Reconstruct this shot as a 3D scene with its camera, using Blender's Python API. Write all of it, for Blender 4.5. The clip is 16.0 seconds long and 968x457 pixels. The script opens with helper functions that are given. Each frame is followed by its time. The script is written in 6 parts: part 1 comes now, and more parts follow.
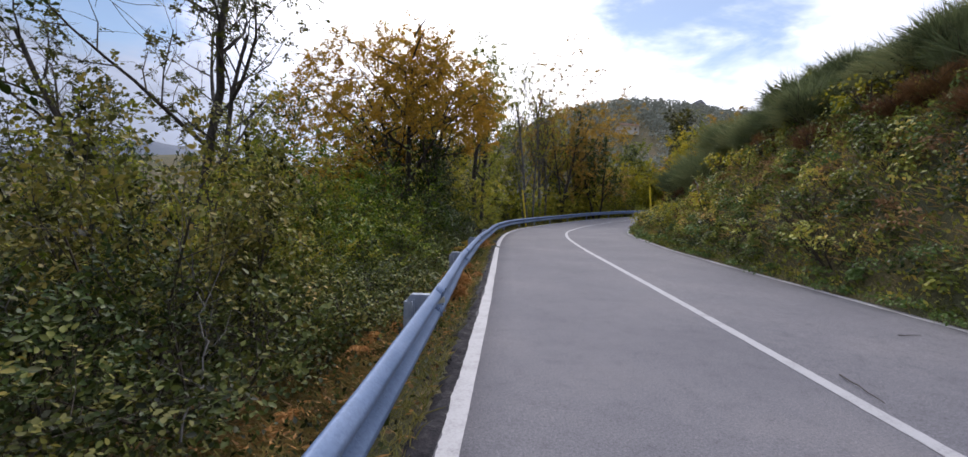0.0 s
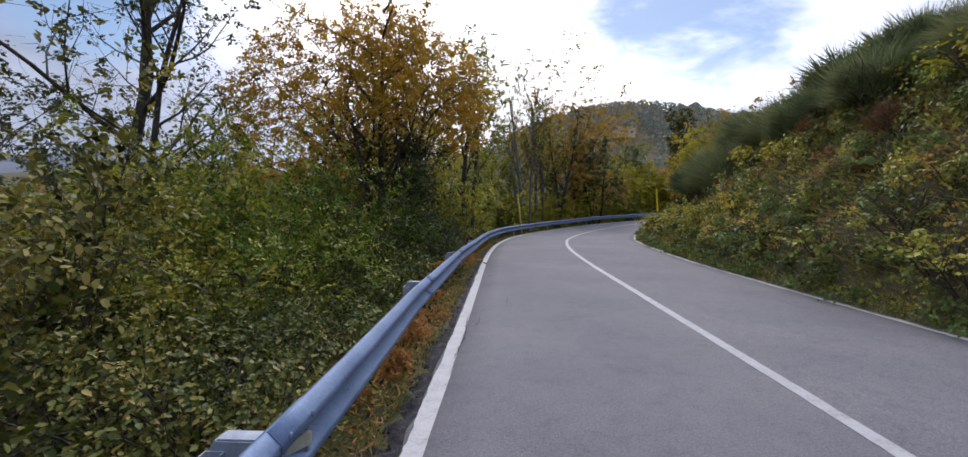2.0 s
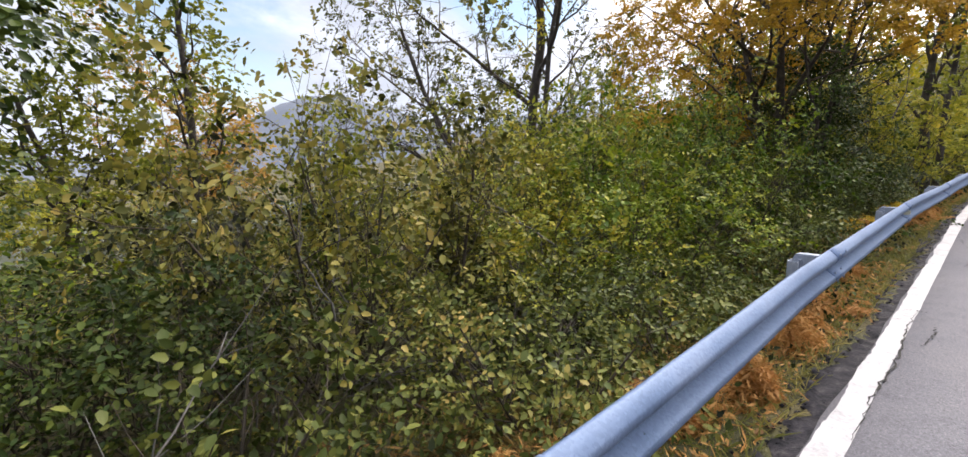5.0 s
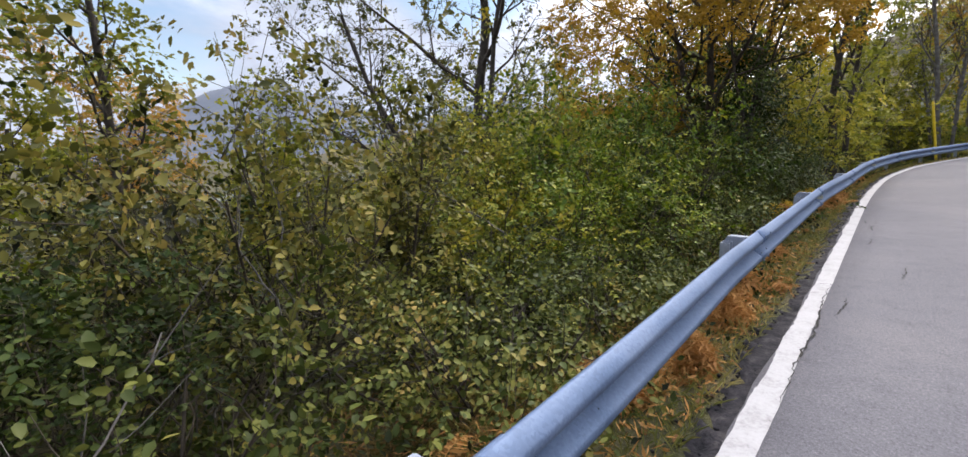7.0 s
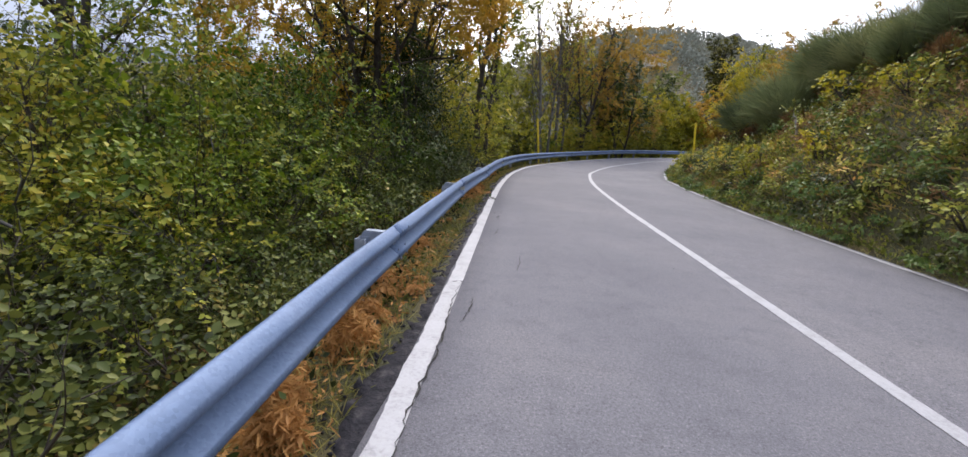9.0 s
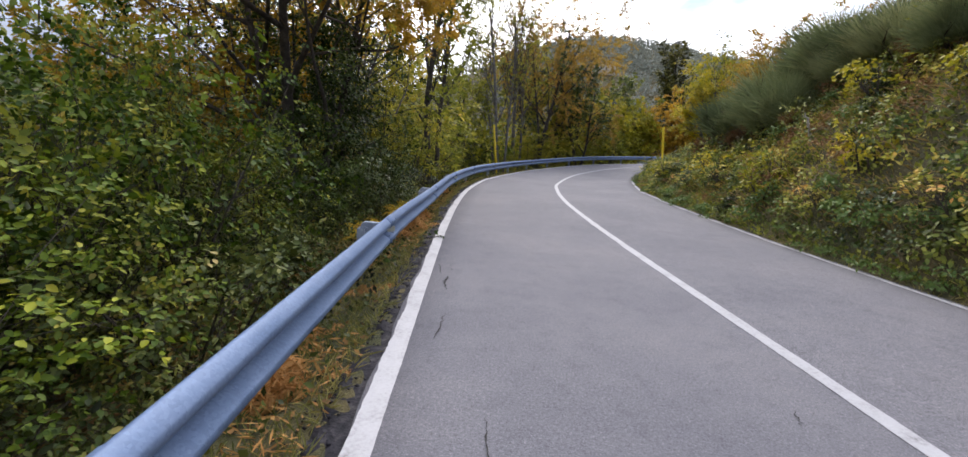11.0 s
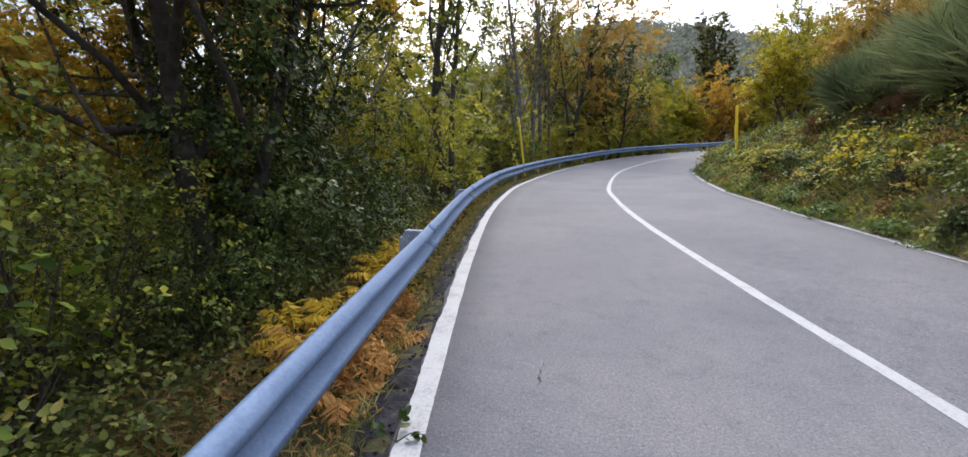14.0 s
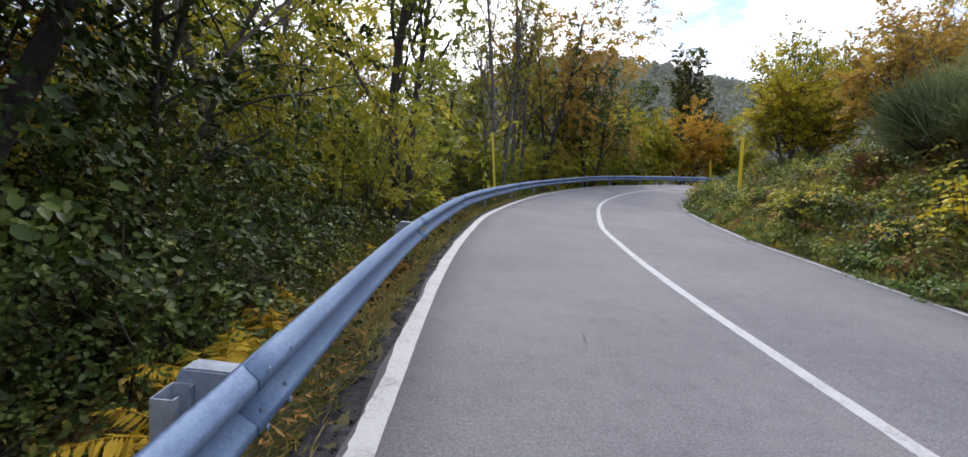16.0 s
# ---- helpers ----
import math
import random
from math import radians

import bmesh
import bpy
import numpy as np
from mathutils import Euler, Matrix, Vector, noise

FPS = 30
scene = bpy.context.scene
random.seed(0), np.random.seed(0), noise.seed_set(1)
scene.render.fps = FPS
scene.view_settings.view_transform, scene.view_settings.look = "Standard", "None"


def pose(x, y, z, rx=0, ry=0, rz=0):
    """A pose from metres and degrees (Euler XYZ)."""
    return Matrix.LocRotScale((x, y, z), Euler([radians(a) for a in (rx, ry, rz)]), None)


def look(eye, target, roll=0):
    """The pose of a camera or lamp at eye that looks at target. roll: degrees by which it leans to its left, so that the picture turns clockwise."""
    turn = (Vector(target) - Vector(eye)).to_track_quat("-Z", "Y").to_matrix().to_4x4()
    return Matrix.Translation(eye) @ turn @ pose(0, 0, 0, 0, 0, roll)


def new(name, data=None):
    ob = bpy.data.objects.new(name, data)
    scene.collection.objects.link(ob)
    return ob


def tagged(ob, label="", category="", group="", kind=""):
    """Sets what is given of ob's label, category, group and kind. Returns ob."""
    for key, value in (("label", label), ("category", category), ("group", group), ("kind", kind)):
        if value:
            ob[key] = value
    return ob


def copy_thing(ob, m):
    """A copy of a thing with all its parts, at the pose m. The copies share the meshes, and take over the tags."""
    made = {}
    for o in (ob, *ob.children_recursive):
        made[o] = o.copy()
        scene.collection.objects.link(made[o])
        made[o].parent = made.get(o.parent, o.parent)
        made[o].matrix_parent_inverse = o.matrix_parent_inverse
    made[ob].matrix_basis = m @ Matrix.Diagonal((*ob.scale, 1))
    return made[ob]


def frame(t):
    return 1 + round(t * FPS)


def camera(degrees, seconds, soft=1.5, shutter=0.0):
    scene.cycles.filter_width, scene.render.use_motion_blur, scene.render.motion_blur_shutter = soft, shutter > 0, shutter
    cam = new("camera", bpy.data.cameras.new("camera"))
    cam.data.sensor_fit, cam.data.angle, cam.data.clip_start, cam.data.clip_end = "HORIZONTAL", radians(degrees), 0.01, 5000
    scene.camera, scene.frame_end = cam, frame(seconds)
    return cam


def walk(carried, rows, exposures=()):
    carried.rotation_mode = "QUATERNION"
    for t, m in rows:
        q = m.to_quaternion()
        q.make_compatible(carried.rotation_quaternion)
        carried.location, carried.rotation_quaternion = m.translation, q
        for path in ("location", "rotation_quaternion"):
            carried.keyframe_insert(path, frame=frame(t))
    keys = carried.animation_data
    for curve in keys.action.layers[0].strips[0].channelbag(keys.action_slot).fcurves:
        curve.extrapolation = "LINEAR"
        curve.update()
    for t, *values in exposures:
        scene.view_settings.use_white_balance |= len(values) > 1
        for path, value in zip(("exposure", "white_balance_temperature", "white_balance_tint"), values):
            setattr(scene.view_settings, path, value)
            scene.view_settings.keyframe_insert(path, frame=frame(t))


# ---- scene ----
cam = camera(93.63, 16.0)
PATH = [
    (0, (0.452, -0.933, 1.240), (0.339, 1.061, 1.138), 2.37),
    (0.5, (0.492, -0.322, 1.252), (0.401, 1.675, 1.170), 1.43),
    (1, (0.478, 0.327, 1.255), (0.402, 2.324, 1.175), 2.42),
    (1.5, (0.563, 0.990, 1.259), (0.570, 2.989, 1.178), 2.36),
    (2, (0.661, 1.650, 1.289), (0.557, 3.646, 1.210), 1.56),
    (2.5, (0.603, 2.143, 1.333), (-0.416, 3.864, 1.351), -0.98),
    (3, (0.545, 2.521, 1.328), (-0.847, 3.957, 1.357), -2.33),
    (3.5, (0.609, 2.647, 1.329), (-0.899, 3.949, 1.166), -1.76),
    (4, (0.661, 2.670, 1.344), (-0.899, 3.882, 1.029), -2.52),
    (6.5, (0.521, 2.687, 1.307), (-0.860, 4.100, 0.996), -1.43),
    (7, (0.587, 2.659, 1.309), (-0.750, 4.100, 0.942), -2.14),
    (7.5, (0.691, 2.677, 1.290), (-0.354, 4.336, 0.899), 1.19),
    (8, (0.691, 2.821, 1.280), (0.023, 4.665, 0.891), 4.04),
    (8.5, (0.669, 3.236, 1.269), (0.252, 5.151, 0.874), 5.16),
    (9, (0.602, 3.867, 1.203), (0.470, 5.822, 0.799), 5.71),
    (9.5, (0.618, 4.522, 1.227), (0.540, 6.482, 0.838), 5.47),
    (10, (0.659, 5.191, 1.253), (0.760, 7.154, 0.885), 6.58),
    (10.2, (0.638, 5.461, 1.279), (0.692, 7.426, 0.910), 5.25),
    (12.3, (0.515, 8.394, 1.249), (0.571, 10.363, 0.904), 4.31),
    (12.5, (0.509, 8.703, 1.272), (0.581, 10.672, 0.926), 4.74),
    (13, (0.508, 9.395, 1.265), (0.595, 11.363, 0.916), 4.44),
    (13.5, (0.495, 10.043, 1.302), (0.481, 12.012, 0.949), 4.35),
    (14, (0.474, 10.749, 1.298), (0.409, 12.712, 0.924), 1.15),
    (14.5, (0.458, 11.495, 1.276), (0.466, 13.458, 0.897), 2.89),
    (15, (0.494, 12.345, 1.266), (0.558, 14.318, 0.943), 3.94),
    (15.5, (0.520, 13.137, 1.243), (0.638, 15.111, 0.939), 4.68),
    (16, (0.468, 13.781, 1.213), (0.556, 15.758, 0.927), 5.48),
]
walk(cam, [(t, look(eye, target, roll)) for t, eye, target, roll in PATH],
     [(0, -0.25, 6500, 16), (2, -0.3, 6400, 16), (2.5, -0.35, 6350, 13), (3, -0.1, 6500, 13), (3.5, 0.46, 7100, 14), (4, 0.67, 7300, 14), (6.5, 0.46, 7050, 13), (7.5, 0.27, 6800, 14), (9, 0.2, 6700, 14), (13, 0.28, 6650, 12), (14, 0.45, 6600, 11), (14.5, 0.58, 6600, 11), (15.3, 0.34, 6600, 11), (16, 0.28, 6600, 11)])

# ---- light and sky ----
SUN_AZ, SUN_EL = 2.0, 42.0          # degrees right of the y axis, above the horizon


def toward(az, el):
    a, e = radians(az), radians(el)
    return Vector((math.sin(a) * math.cos(e), math.cos(a) * math.cos(e), math.sin(e)))


world = bpy.data.worlds.new("sky")
scene.world = world
world.use_nodes = True
wn, wl = world.node_tree.nodes, world.node_tree.links
wn.clear()


def wnode(kind, **values):
    n = wn.new(kind)
    for k, v in values.items():
        n.inputs[k].default_value = v
    return n


def wmath(op, a, b=None, clamp=False):
    n = wn.new("ShaderNodeMath")
    n.operation, n.use_clamp = op, clamp
    for i, v in enumerate((a, b)):
        if v is None:
            continue
        if isinstance(v, (int, float)):
            n.inputs[i].default_value = v
        else:
            wl.new(v, n.inputs[i])
    return n.outputs[0]


wtc = wn.new("ShaderNodeTexCoord").outputs["Generated"]


def lobe(az, el, low, high):
    """1 round one direction of the sky, falling to 0 away from it (cosines)."""
    d = wn.new("ShaderNodeVectorMath")
    d.operation = "DOT_PRODUCT"
    wl.new(wtc, d.inputs[0])
    d.inputs[1].default_value = toward(az, el)
    m = wn.new("ShaderNodeMapRange")
    m.interpolation_type = "SMOOTHSTEP"
    m.inputs["From Min"].default_value, m.inputs["From Max"].default_value = low, high
    wl.new(d.outputs["Value"], m.inputs["Value"])
    return m.outputs[0]


sky = wn.new("ShaderNodeTexSky")
sky.sky_type, sky.sun_disc = "NISHITA", False
sky.sun_elevation, sky.sun_rotation = radians(SUN_EL), radians(SUN_AZ)
sky.air_density, sky.dust_density, sky.ozone_density = 1.0, 0.1, 1.0
wmap = wn.new("ShaderNodeMapping")
wmap.inputs["Scale"].default_value = (1.0, 1.0, 2.6)
wl.new(wtc, wmap.inputs["Vector"])
cn = wnode("ShaderNodeTexNoise", Scale=2.2, Detail=6.0, Roughness=0.55, Distortion=0.3)
wl.new(wmap.outputs[0], cn.inputs["Vector"])
cn2 = wnode("ShaderNodeTexNoise", Scale=5.5, Detail=5.0, Roughness=0.6, Distortion=0.5)
wl.new(wmap.outputs[0], cn2.inputs["Vector"])
# cloud cover: nearly closed, with some blue gaps
gaps = wmath("MAXIMUM", lobe(20.5, 26.0, 0.955, 1.0), wmath("MULTIPLY", wmath("MAXIMUM", lobe(-77, 15, 0.968, 1.0), wmath("MAXIMUM", lobe(-44, 20, 0.975, 1.0), lobe(-55, 27, 0.975, 1.0))), 0.72))
cover = wmath("SUBTRACT", wmath("ADD", wmath("MULTIPLY", cn.outputs["Fac"], 1.5), wmath("MULTIPLY", cn2.outputs["Fac"], 0.7)), wmath("MULTIPLY", gaps, 0.97))
cm = wn.new("ShaderNodeMapRange")
cm.interpolation_type = "SMOOTHSTEP"
cm.inputs["From Min"].default_value, cm.inputs["From Max"].default_value = 0.25, 0.80
wl.new(cover, cm.inputs["Value"])
# cloud brightness: bright where the sun stands behind it, greyer away from it
shade = wmath("ADD", 0.36, wmath("MULTIPLY", cn2.outputs["Fac"], 0.75))
glow = wmath("MULTIPLY", lobe(SUN_AZ, SUN_EL, 0.62, 1.0), 2.2)
high = wmath("MULTIPLY", lobe(0, 90, 0.30, 1.0), 0.8)
bright = wmath("ADD", shade, wmath("ADD", glow, high))
ccol = wn.new("ShaderNodeMix")
ccol.data_type = "RGBA"
ccol.inputs["A"].default_value, ccol.inputs["B"].default_value = (0.72, 0.83, 1.06, 1), (0.97, 0.985, 1.03, 1)
wl.new(wmath("MULTIPLY", glow, 0.6, True), ccol.inputs["Factor"])
# the shade and glow are shared by all the clouds
cb = wnode("ShaderNodeBackground")
wl.new(ccol.outputs["Result"], cb.inputs["Color"])
wl.new(bright, cb.inputs["Strength"])
sb = wnode("ShaderNodeBackground", Strength=0.15)
wl.new(sky.outputs[0], sb.inputs["Color"])
wmix = wn.new("ShaderNodeMixShader")
wl.new(wmath("ADD", wmath("MULTIPLY", cm.outputs[0], 0.94), 0.06), wmix.inputs["Fac"])
wl.new(sb.outputs[0], wmix.inputs[1])
wl.new(cb.outputs[0], wmix.inputs[2])
wl.new(wmix.outputs[0], wn.new("ShaderNodeOutputWorld").inputs["Surface"])

sun_data = bpy.data.lights.new("sun", "SUN")
sun_data.energy, sun_data.angle, sun_data.color = 1.5, radians(16), (1.0, 0.95, 0.88)
sun = new("sun", sun_data)
sun.matrix_world = look(toward(SUN_AZ, SUN_EL) * 60, (0, 0, 0))


# ---- materials ----
def material(name):
    m = bpy.data.materials.new(name)
    m.use_nodes = True
    nt = m.node_tree
    return m, nt.nodes, nt.links, nt.nodes["Principled BSDF"]


def ramp(nodes, stops):
    r = nodes.new("ShaderNodeValToRGB")
    els = r.color_ramp.elements
    while len(els) < len(stops):
        els.new(0.5)
    for e, (p, c) in zip(els, stops):
        e.position, e.color = p, (*c, 1)
    return r


def noise_node(nodes, links, scale, detail=4.0, rough=0.55, coords=None):
    n = nodes.new("ShaderNodeTexNoise")
    n.inputs["Scale"].default_value, n.inputs["Detail"].default_value, n.inputs["Roughness"].default_value = scale, detail, rough
    if coords is None:
        coords = nodes.new("ShaderNodeTexCoord").outputs["Object"]
    links.new(coords, n.inputs["Vector"])
    return n


def mixed(nodes, links, fac, a, b, blend="MIX"):
    n = nodes.new("ShaderNodeMix")
    n.data_type, n.blend_type = "RGBA", blend
    for key, v in (("Factor", fac), ("A", a), ("B", b)):
        if isinstance(v, (int, float)):
            n.inputs[key].default_value = v
        elif isinstance(v, tuple):
            n.inputs[key].default_value = (*v, 1)
        else:
            links.new(v, n.inputs[key])
    return n.outputs["Result"]


def bumped(nodes, links, bsdf, height, strength, distance):
    b = nodes.new("ShaderNodeBump")
    b.inputs["Strength"].default_value, b.inputs["Distance"].default_value = strength, distance
    links.new(height, b.inputs["Height"])
    links.new(b.outputs[0], bsdf.inputs["Normal"])


def plain(name, stops, scale, rough, metal=0.0, bump=0.0, fine=60.0, detail=5.0):
    """A surface with a coarse and a fine variation."""
    m, n, l, b = material(name)
    a = noise_node(n, l, scale, detail)
    f = noise_node(n, l, fine, 3.0)
    r = ramp(n, stops)
    s = n.new("ShaderNodeMath")
    s.operation = "MULTIPLY_ADD"
    l.new(f.outputs["Fac"], s.inputs[0])
    s.inputs[1].default_value = 0.35
    l.new(a.outputs["Fac"], s.inputs[2])
    s2 = n.new("ShaderNodeMath")
    s2.operation = "SUBTRACT"
    l.new(s.outputs[0], s2.inputs[0])
    s2.inputs[1].default_value = 0.175
    l.new(s2.outputs[0], r.inputs["Fac"])
    l.new(r.outputs["Color"], b.inputs["Base Color"])
    b.inputs["Roughness"].default_value, b.inputs["Metallic"].default_value = rough, metal
    if bump:
        bumped(n, l, b, s.outputs[0], 0.6, bump)
    return m


def leafy(name, stops, thin=0.35, rough=0.5, patch=0.8, own=0.55, base=0.0, vary=0.36, swing=1.1, gloss=0.2):
    """Leaves: every leaf has a colour of its own, drifting from bough to bough and from plant to plant."""
    m, n, l, b = material(name)
    geo = n.new("ShaderNodeNewGeometry")
    info = n.new("ShaderNodeObjectInfo")
    big = noise_node(n, l, patch, 2.0, coords=geo.outputs["Position"])
    s = n.new("ShaderNodeMath")
    s.operation = "MULTIPLY_ADD"
    l.new(big.outputs["Fac"], s.inputs[0])
    s.inputs[1].default_value = swing
    s.inputs[2].default_value = base - 0.5 * swing - 0.05 + (0.6 - vary) / 2
    s2 = n.new("ShaderNodeMath")
    s2.operation = "MULTIPLY_ADD"
    l.new(info.outputs["Random"], s2.inputs[0])
    s2.inputs[1].default_value = own
    l.new(s.outputs[0], s2.inputs[2])
    s3 = n.new("ShaderNodeMath")
    s3.operation = "MULTIPLY_ADD"
    l.new(geo.outputs["Random Per Island"], s3.inputs[0])
    s3.inputs[1].default_value = vary
    l.new(s2.outputs[0], s3.inputs[2])
    r = ramp(n, stops)
    l.new(s3.outputs[0], r.inputs["Fac"])
    l.new(r.outputs["Color"], b.inputs["Base Color"])
    b.inputs["Roughness"].default_value = rough
    b.inputs["Specular IOR Level"].default_value = gloss
    t = n.new("ShaderNodeBsdfTranslucent")
    l.new(r.outputs["Color"], t.inputs["Color"])
    mx = n.new("ShaderNodeMixShader")
    mx.inputs["Fac"].default_value = min(0.75, thin * 0.75)
    l.new(b.outputs[0], mx.inputs[1])
    l.new(t.outputs[0], mx.inputs[2])
    l.new(mx.outputs[0], n["Material Output"].inputs["Surface"])
    return m


def asphalt_material():
    m, n, l, b = material("asphalt")
    grit = noise_node(n, l, 120.0, 3.0, 0.75)
    speck = noise_node(n, l, 55.0, 4.0, 0.75)
    stain = noise_node(n, l, 0.45, 6.0, 0.62)
    patch = noise_node(n, l, 6.0, 7.0, 0.7)
    r1 = ramp(n, [(0.36, (0.119, 0.117, 0.133)), (0.50, (0.139, 0.136, 0.151)), (0.64, (0.161, 0.155, 0.166))])
    l.new(stain.outputs["Fac"], r1.inputs["Fac"])
    r2 = ramp(n, [(0.30, (0.45, 0.44, 0.44)), (0.45, (0.95, 0.95, 0.95)), (0.55, (1.02, 1.02, 1.02)), (0.72, (1.75, 1.72, 1.70))])
    l.new(grit.outputs["Fac"], r2.inputs["Fac"])
    r3 = ramp(n, [(0.30, (0.80, 0.80, 0.81)), (0.46, (0.99, 0.99, 0.99)), (0.70, (1.08, 1.07, 1.06))])
    l.new(patch.outputs["Fac"], r3.inputs["Fac"])
    r4 = ramp(n, [(0.30, (0.48, 0.47, 0.47)), (0.43, (0.92, 0.92, 0.92)), (0.56, (1.04, 1.03, 1.03)), (0.70, (1.6, 1.57, 1.54))])
    l.new(speck.outputs["Fac"], r4.inputs["Fac"])
    c = mixed(n, l, 1.0, r1.outputs["Color"], r2.outputs["Color"], "MULTIPLY")
    c = mixed(n, l, 1.0, c, r3.outputs["Color"], "MULTIPLY")
    c = mixed(n, l, 1.0, c, r4.outputs["Color"], "MULTIPLY")
    l.new(c, b.inputs["Base Color"])
    b.inputs["Roughness"].default_value = 0.82
    b.inputs["Specular IOR Level"].default_value = 0.4
    bumped(n, l, b, speck.outputs["Fac"], 0.5, 0.006)
    return m


def paint_material():
    """Road paint, chipped so that the asphalt shows in places."""
    m, n, l, b = material("road_paint")
    fine = noise_node(n, l, 45.0, 5.0, 0.7)
    coarse = noise_node(n, l, 5.0, 4.0, 0.6)
    s = n.new("ShaderNodeMath")
    s.operation = "ADD"
    l.new(fine.outputs["Fac"], s.inputs[0])
    l.new(coarse.outputs["Fac"], s.inputs[1])
    h = n.new("ShaderNodeMath")
    h.operation = "MULTIPLY"
    l.new(s.outputs[0], h.inputs[0])
    h.inputs[1].default_value = 0.5
    r = ramp(n, [(0.33, (0.15, 0.145, 0.15)), (0.385, (0.27, 0.265, 0.272)), (0.50, (0.365, 0.36, 0.372)), (0.7, (0.42, 0.415, 0.43))])
    l.new(h.outputs[0], r.inputs["Fac"])
    l.new(r.outputs["Color"], b.inputs["Base Color"])
    b.inputs["Roughness"].default_value = 0.6
    bumped(n, l, b, fine.outputs["Fac"], 0.4, 0.003)
    return m


def galvanised_material():
    m, n, l, b = material("galvanised_steel")
    sp = n.new("ShaderNodeTexVoronoi")
    sp.inputs["Scale"].default_value = 75.0
    l.new(n.new("ShaderNodeTexCoord").outputs["Object"], sp.inputs["Vector"])
    st = noise_node(n, l, 2.2, 6.0, 0.65)
    r = ramp(n, [(0.28, (0.082, 0.138, 0.250)), (0.5, (0.138, 0.204, 0.335)), (0.72, (0.185, 0.252, 0.385))])
    l.new(st.outputs["Fac"], r.inputs["Fac"])
    g = n.new("ShaderNodeRGBToBW")
    l.new(sp.outputs["Color"], g.inputs[0])
    g2 = ramp(n, [(0.0, (0.74, 0.75, 0.77)), (1.0, (1.06, 1.05, 1.04))])
    l.new(g.outputs[0], g2.inputs["Fac"])
    l.new(mixed(n, l, 1.0, r.outputs["Color"], g2.outputs["Color"], "MULTIPLY"), b.inputs["Base Color"])
    b.inputs["Metallic"].default_value = 0.3
    rr = ramp(n, [(0.3, (0.48,) * 3), (0.7, (0.66,) * 3)])
    l.new(st.outputs["Fac"], rr.inputs["Fac"])
    l.new(rr.outputs["Color"], b.inputs["Roughness"])
    return m


def earth_material():
    m, n, l, b = material("soil_and_litter")
    a = noise_node(n, l, 0.9, 6.0, 0.65)
    f = noise_node(n, l, 24.0, 5.0, 0.7)
    far = noise_node(n, l, 0.035, 5.0, 0.6)
    r1 = ramp(n, [(0.3, (0.035, 0.040, 0.016)), (0.48, (0.075, 0.068, 0.030)), (0.62, (0.120, 0.092, 0.045)), (0.75, (0.06, 0.075, 0.022))])
    l.new(a.outputs["Fac"], r1.inputs["Fac"])
    r2 = ramp(n, [(0.3, (0.5, 0.5, 0.5)), (0.7, (1.5, 1.4, 1.3))])
    l.new(f.outputs["Fac"], r2.inputs["Fac"])
    r3 = ramp(n, [(0.35, (0.8, 0.95, 0.75)), (0.65, (1.1, 1.0, 0.9))])
    l.new(far.outputs["Fac"], r3.inputs["Fac"])
    c = mixed(n, l, 1.0, r1.outputs["Color"], r2.outputs["Color"], "MULTIPLY")
    l.new(mixed(n, l, 1.0, c, r3.outputs["Color"], "MULTIPLY"), b.inputs["Base Color"])
    b.inputs["Roughness"].default_value = 0.95
    bumped(n, l, b, f.outputs["Fac"], 0.8, 0.05)
    return m


ASPHALT, PAINT, STEEL, EARTH = asphalt_material(), paint_material(), galvanised_material(), earth_material()
BITUMEN = plain("old_bitumen", [(0.3, (0.010, 0.010, 0.013)), (0.55, (0.030, 0.028, 0.033)), (0.75, (0.075, 0.068, 0.068))], 14.0, 0.75, bump=0.03)
CRACK = plain("crack_dirt", [(0.3, (0.012, 0.012, 0.012)), (0.7, (0.04, 0.036, 0.032))], 30.0, 0.95)
BOLT = plain("bolt_zinc", [(0.3, (0.12, 0.16, 0.24)), (0.7, (0.20, 0.25, 0.34))], 40.0, 0.55, 0.4)
REFLECTOR = plain("reflector_plastic", [(0.3, (0.34, 0.34, 0.26)), (0.7, (0.46, 0.46, 0.36))], 30.0, 0.35)
# extra brightness in this colour offsets the shade on posts and spacers
BRIGHT_ZINC = plain("brightened_zinc", [(0.3, (0.22, 0.26, 0.33)), (0.55, (0.33, 0.37, 0.44)), (0.75, (0.44, 0.47, 0.52))], 9.0, 0.5, 0.25, fine=45.0)
YELLOW = plain("yellow_enamel", [(0.3, (0.62, 0.43, 0.012)), (0.6, (0.74, 0.54, 0.02)), (0.8, (0.55, 0.40, 0.04))], 4.0, 0.45)
BARK_DARK = plain("dark_bark", [(0.3, (0.022, 0.018, 0.015)), (0.55, (0.055, 0.045, 0.038)), (0.75, (0.10, 0.088, 0.075))], 6.0, 0.9, bump=0.03, fine=40.0)
BARK_GREY = plain("grey_bark", [(0.3, (0.06, 0.054, 0.048)), (0.55, (0.13, 0.12, 0.11)), (0.75, (0.24, 0.23, 0.21))], 5.0, 0.85, bump=0.02, fine=35.0)
TWIG = plain("twig_bark", [(0.3, (0.03, 0.024, 0.018)), (0.6, (0.075, 0.058, 0.042)), (0.8, (0.12, 0.10, 0.08))], 8.0, 0.9)
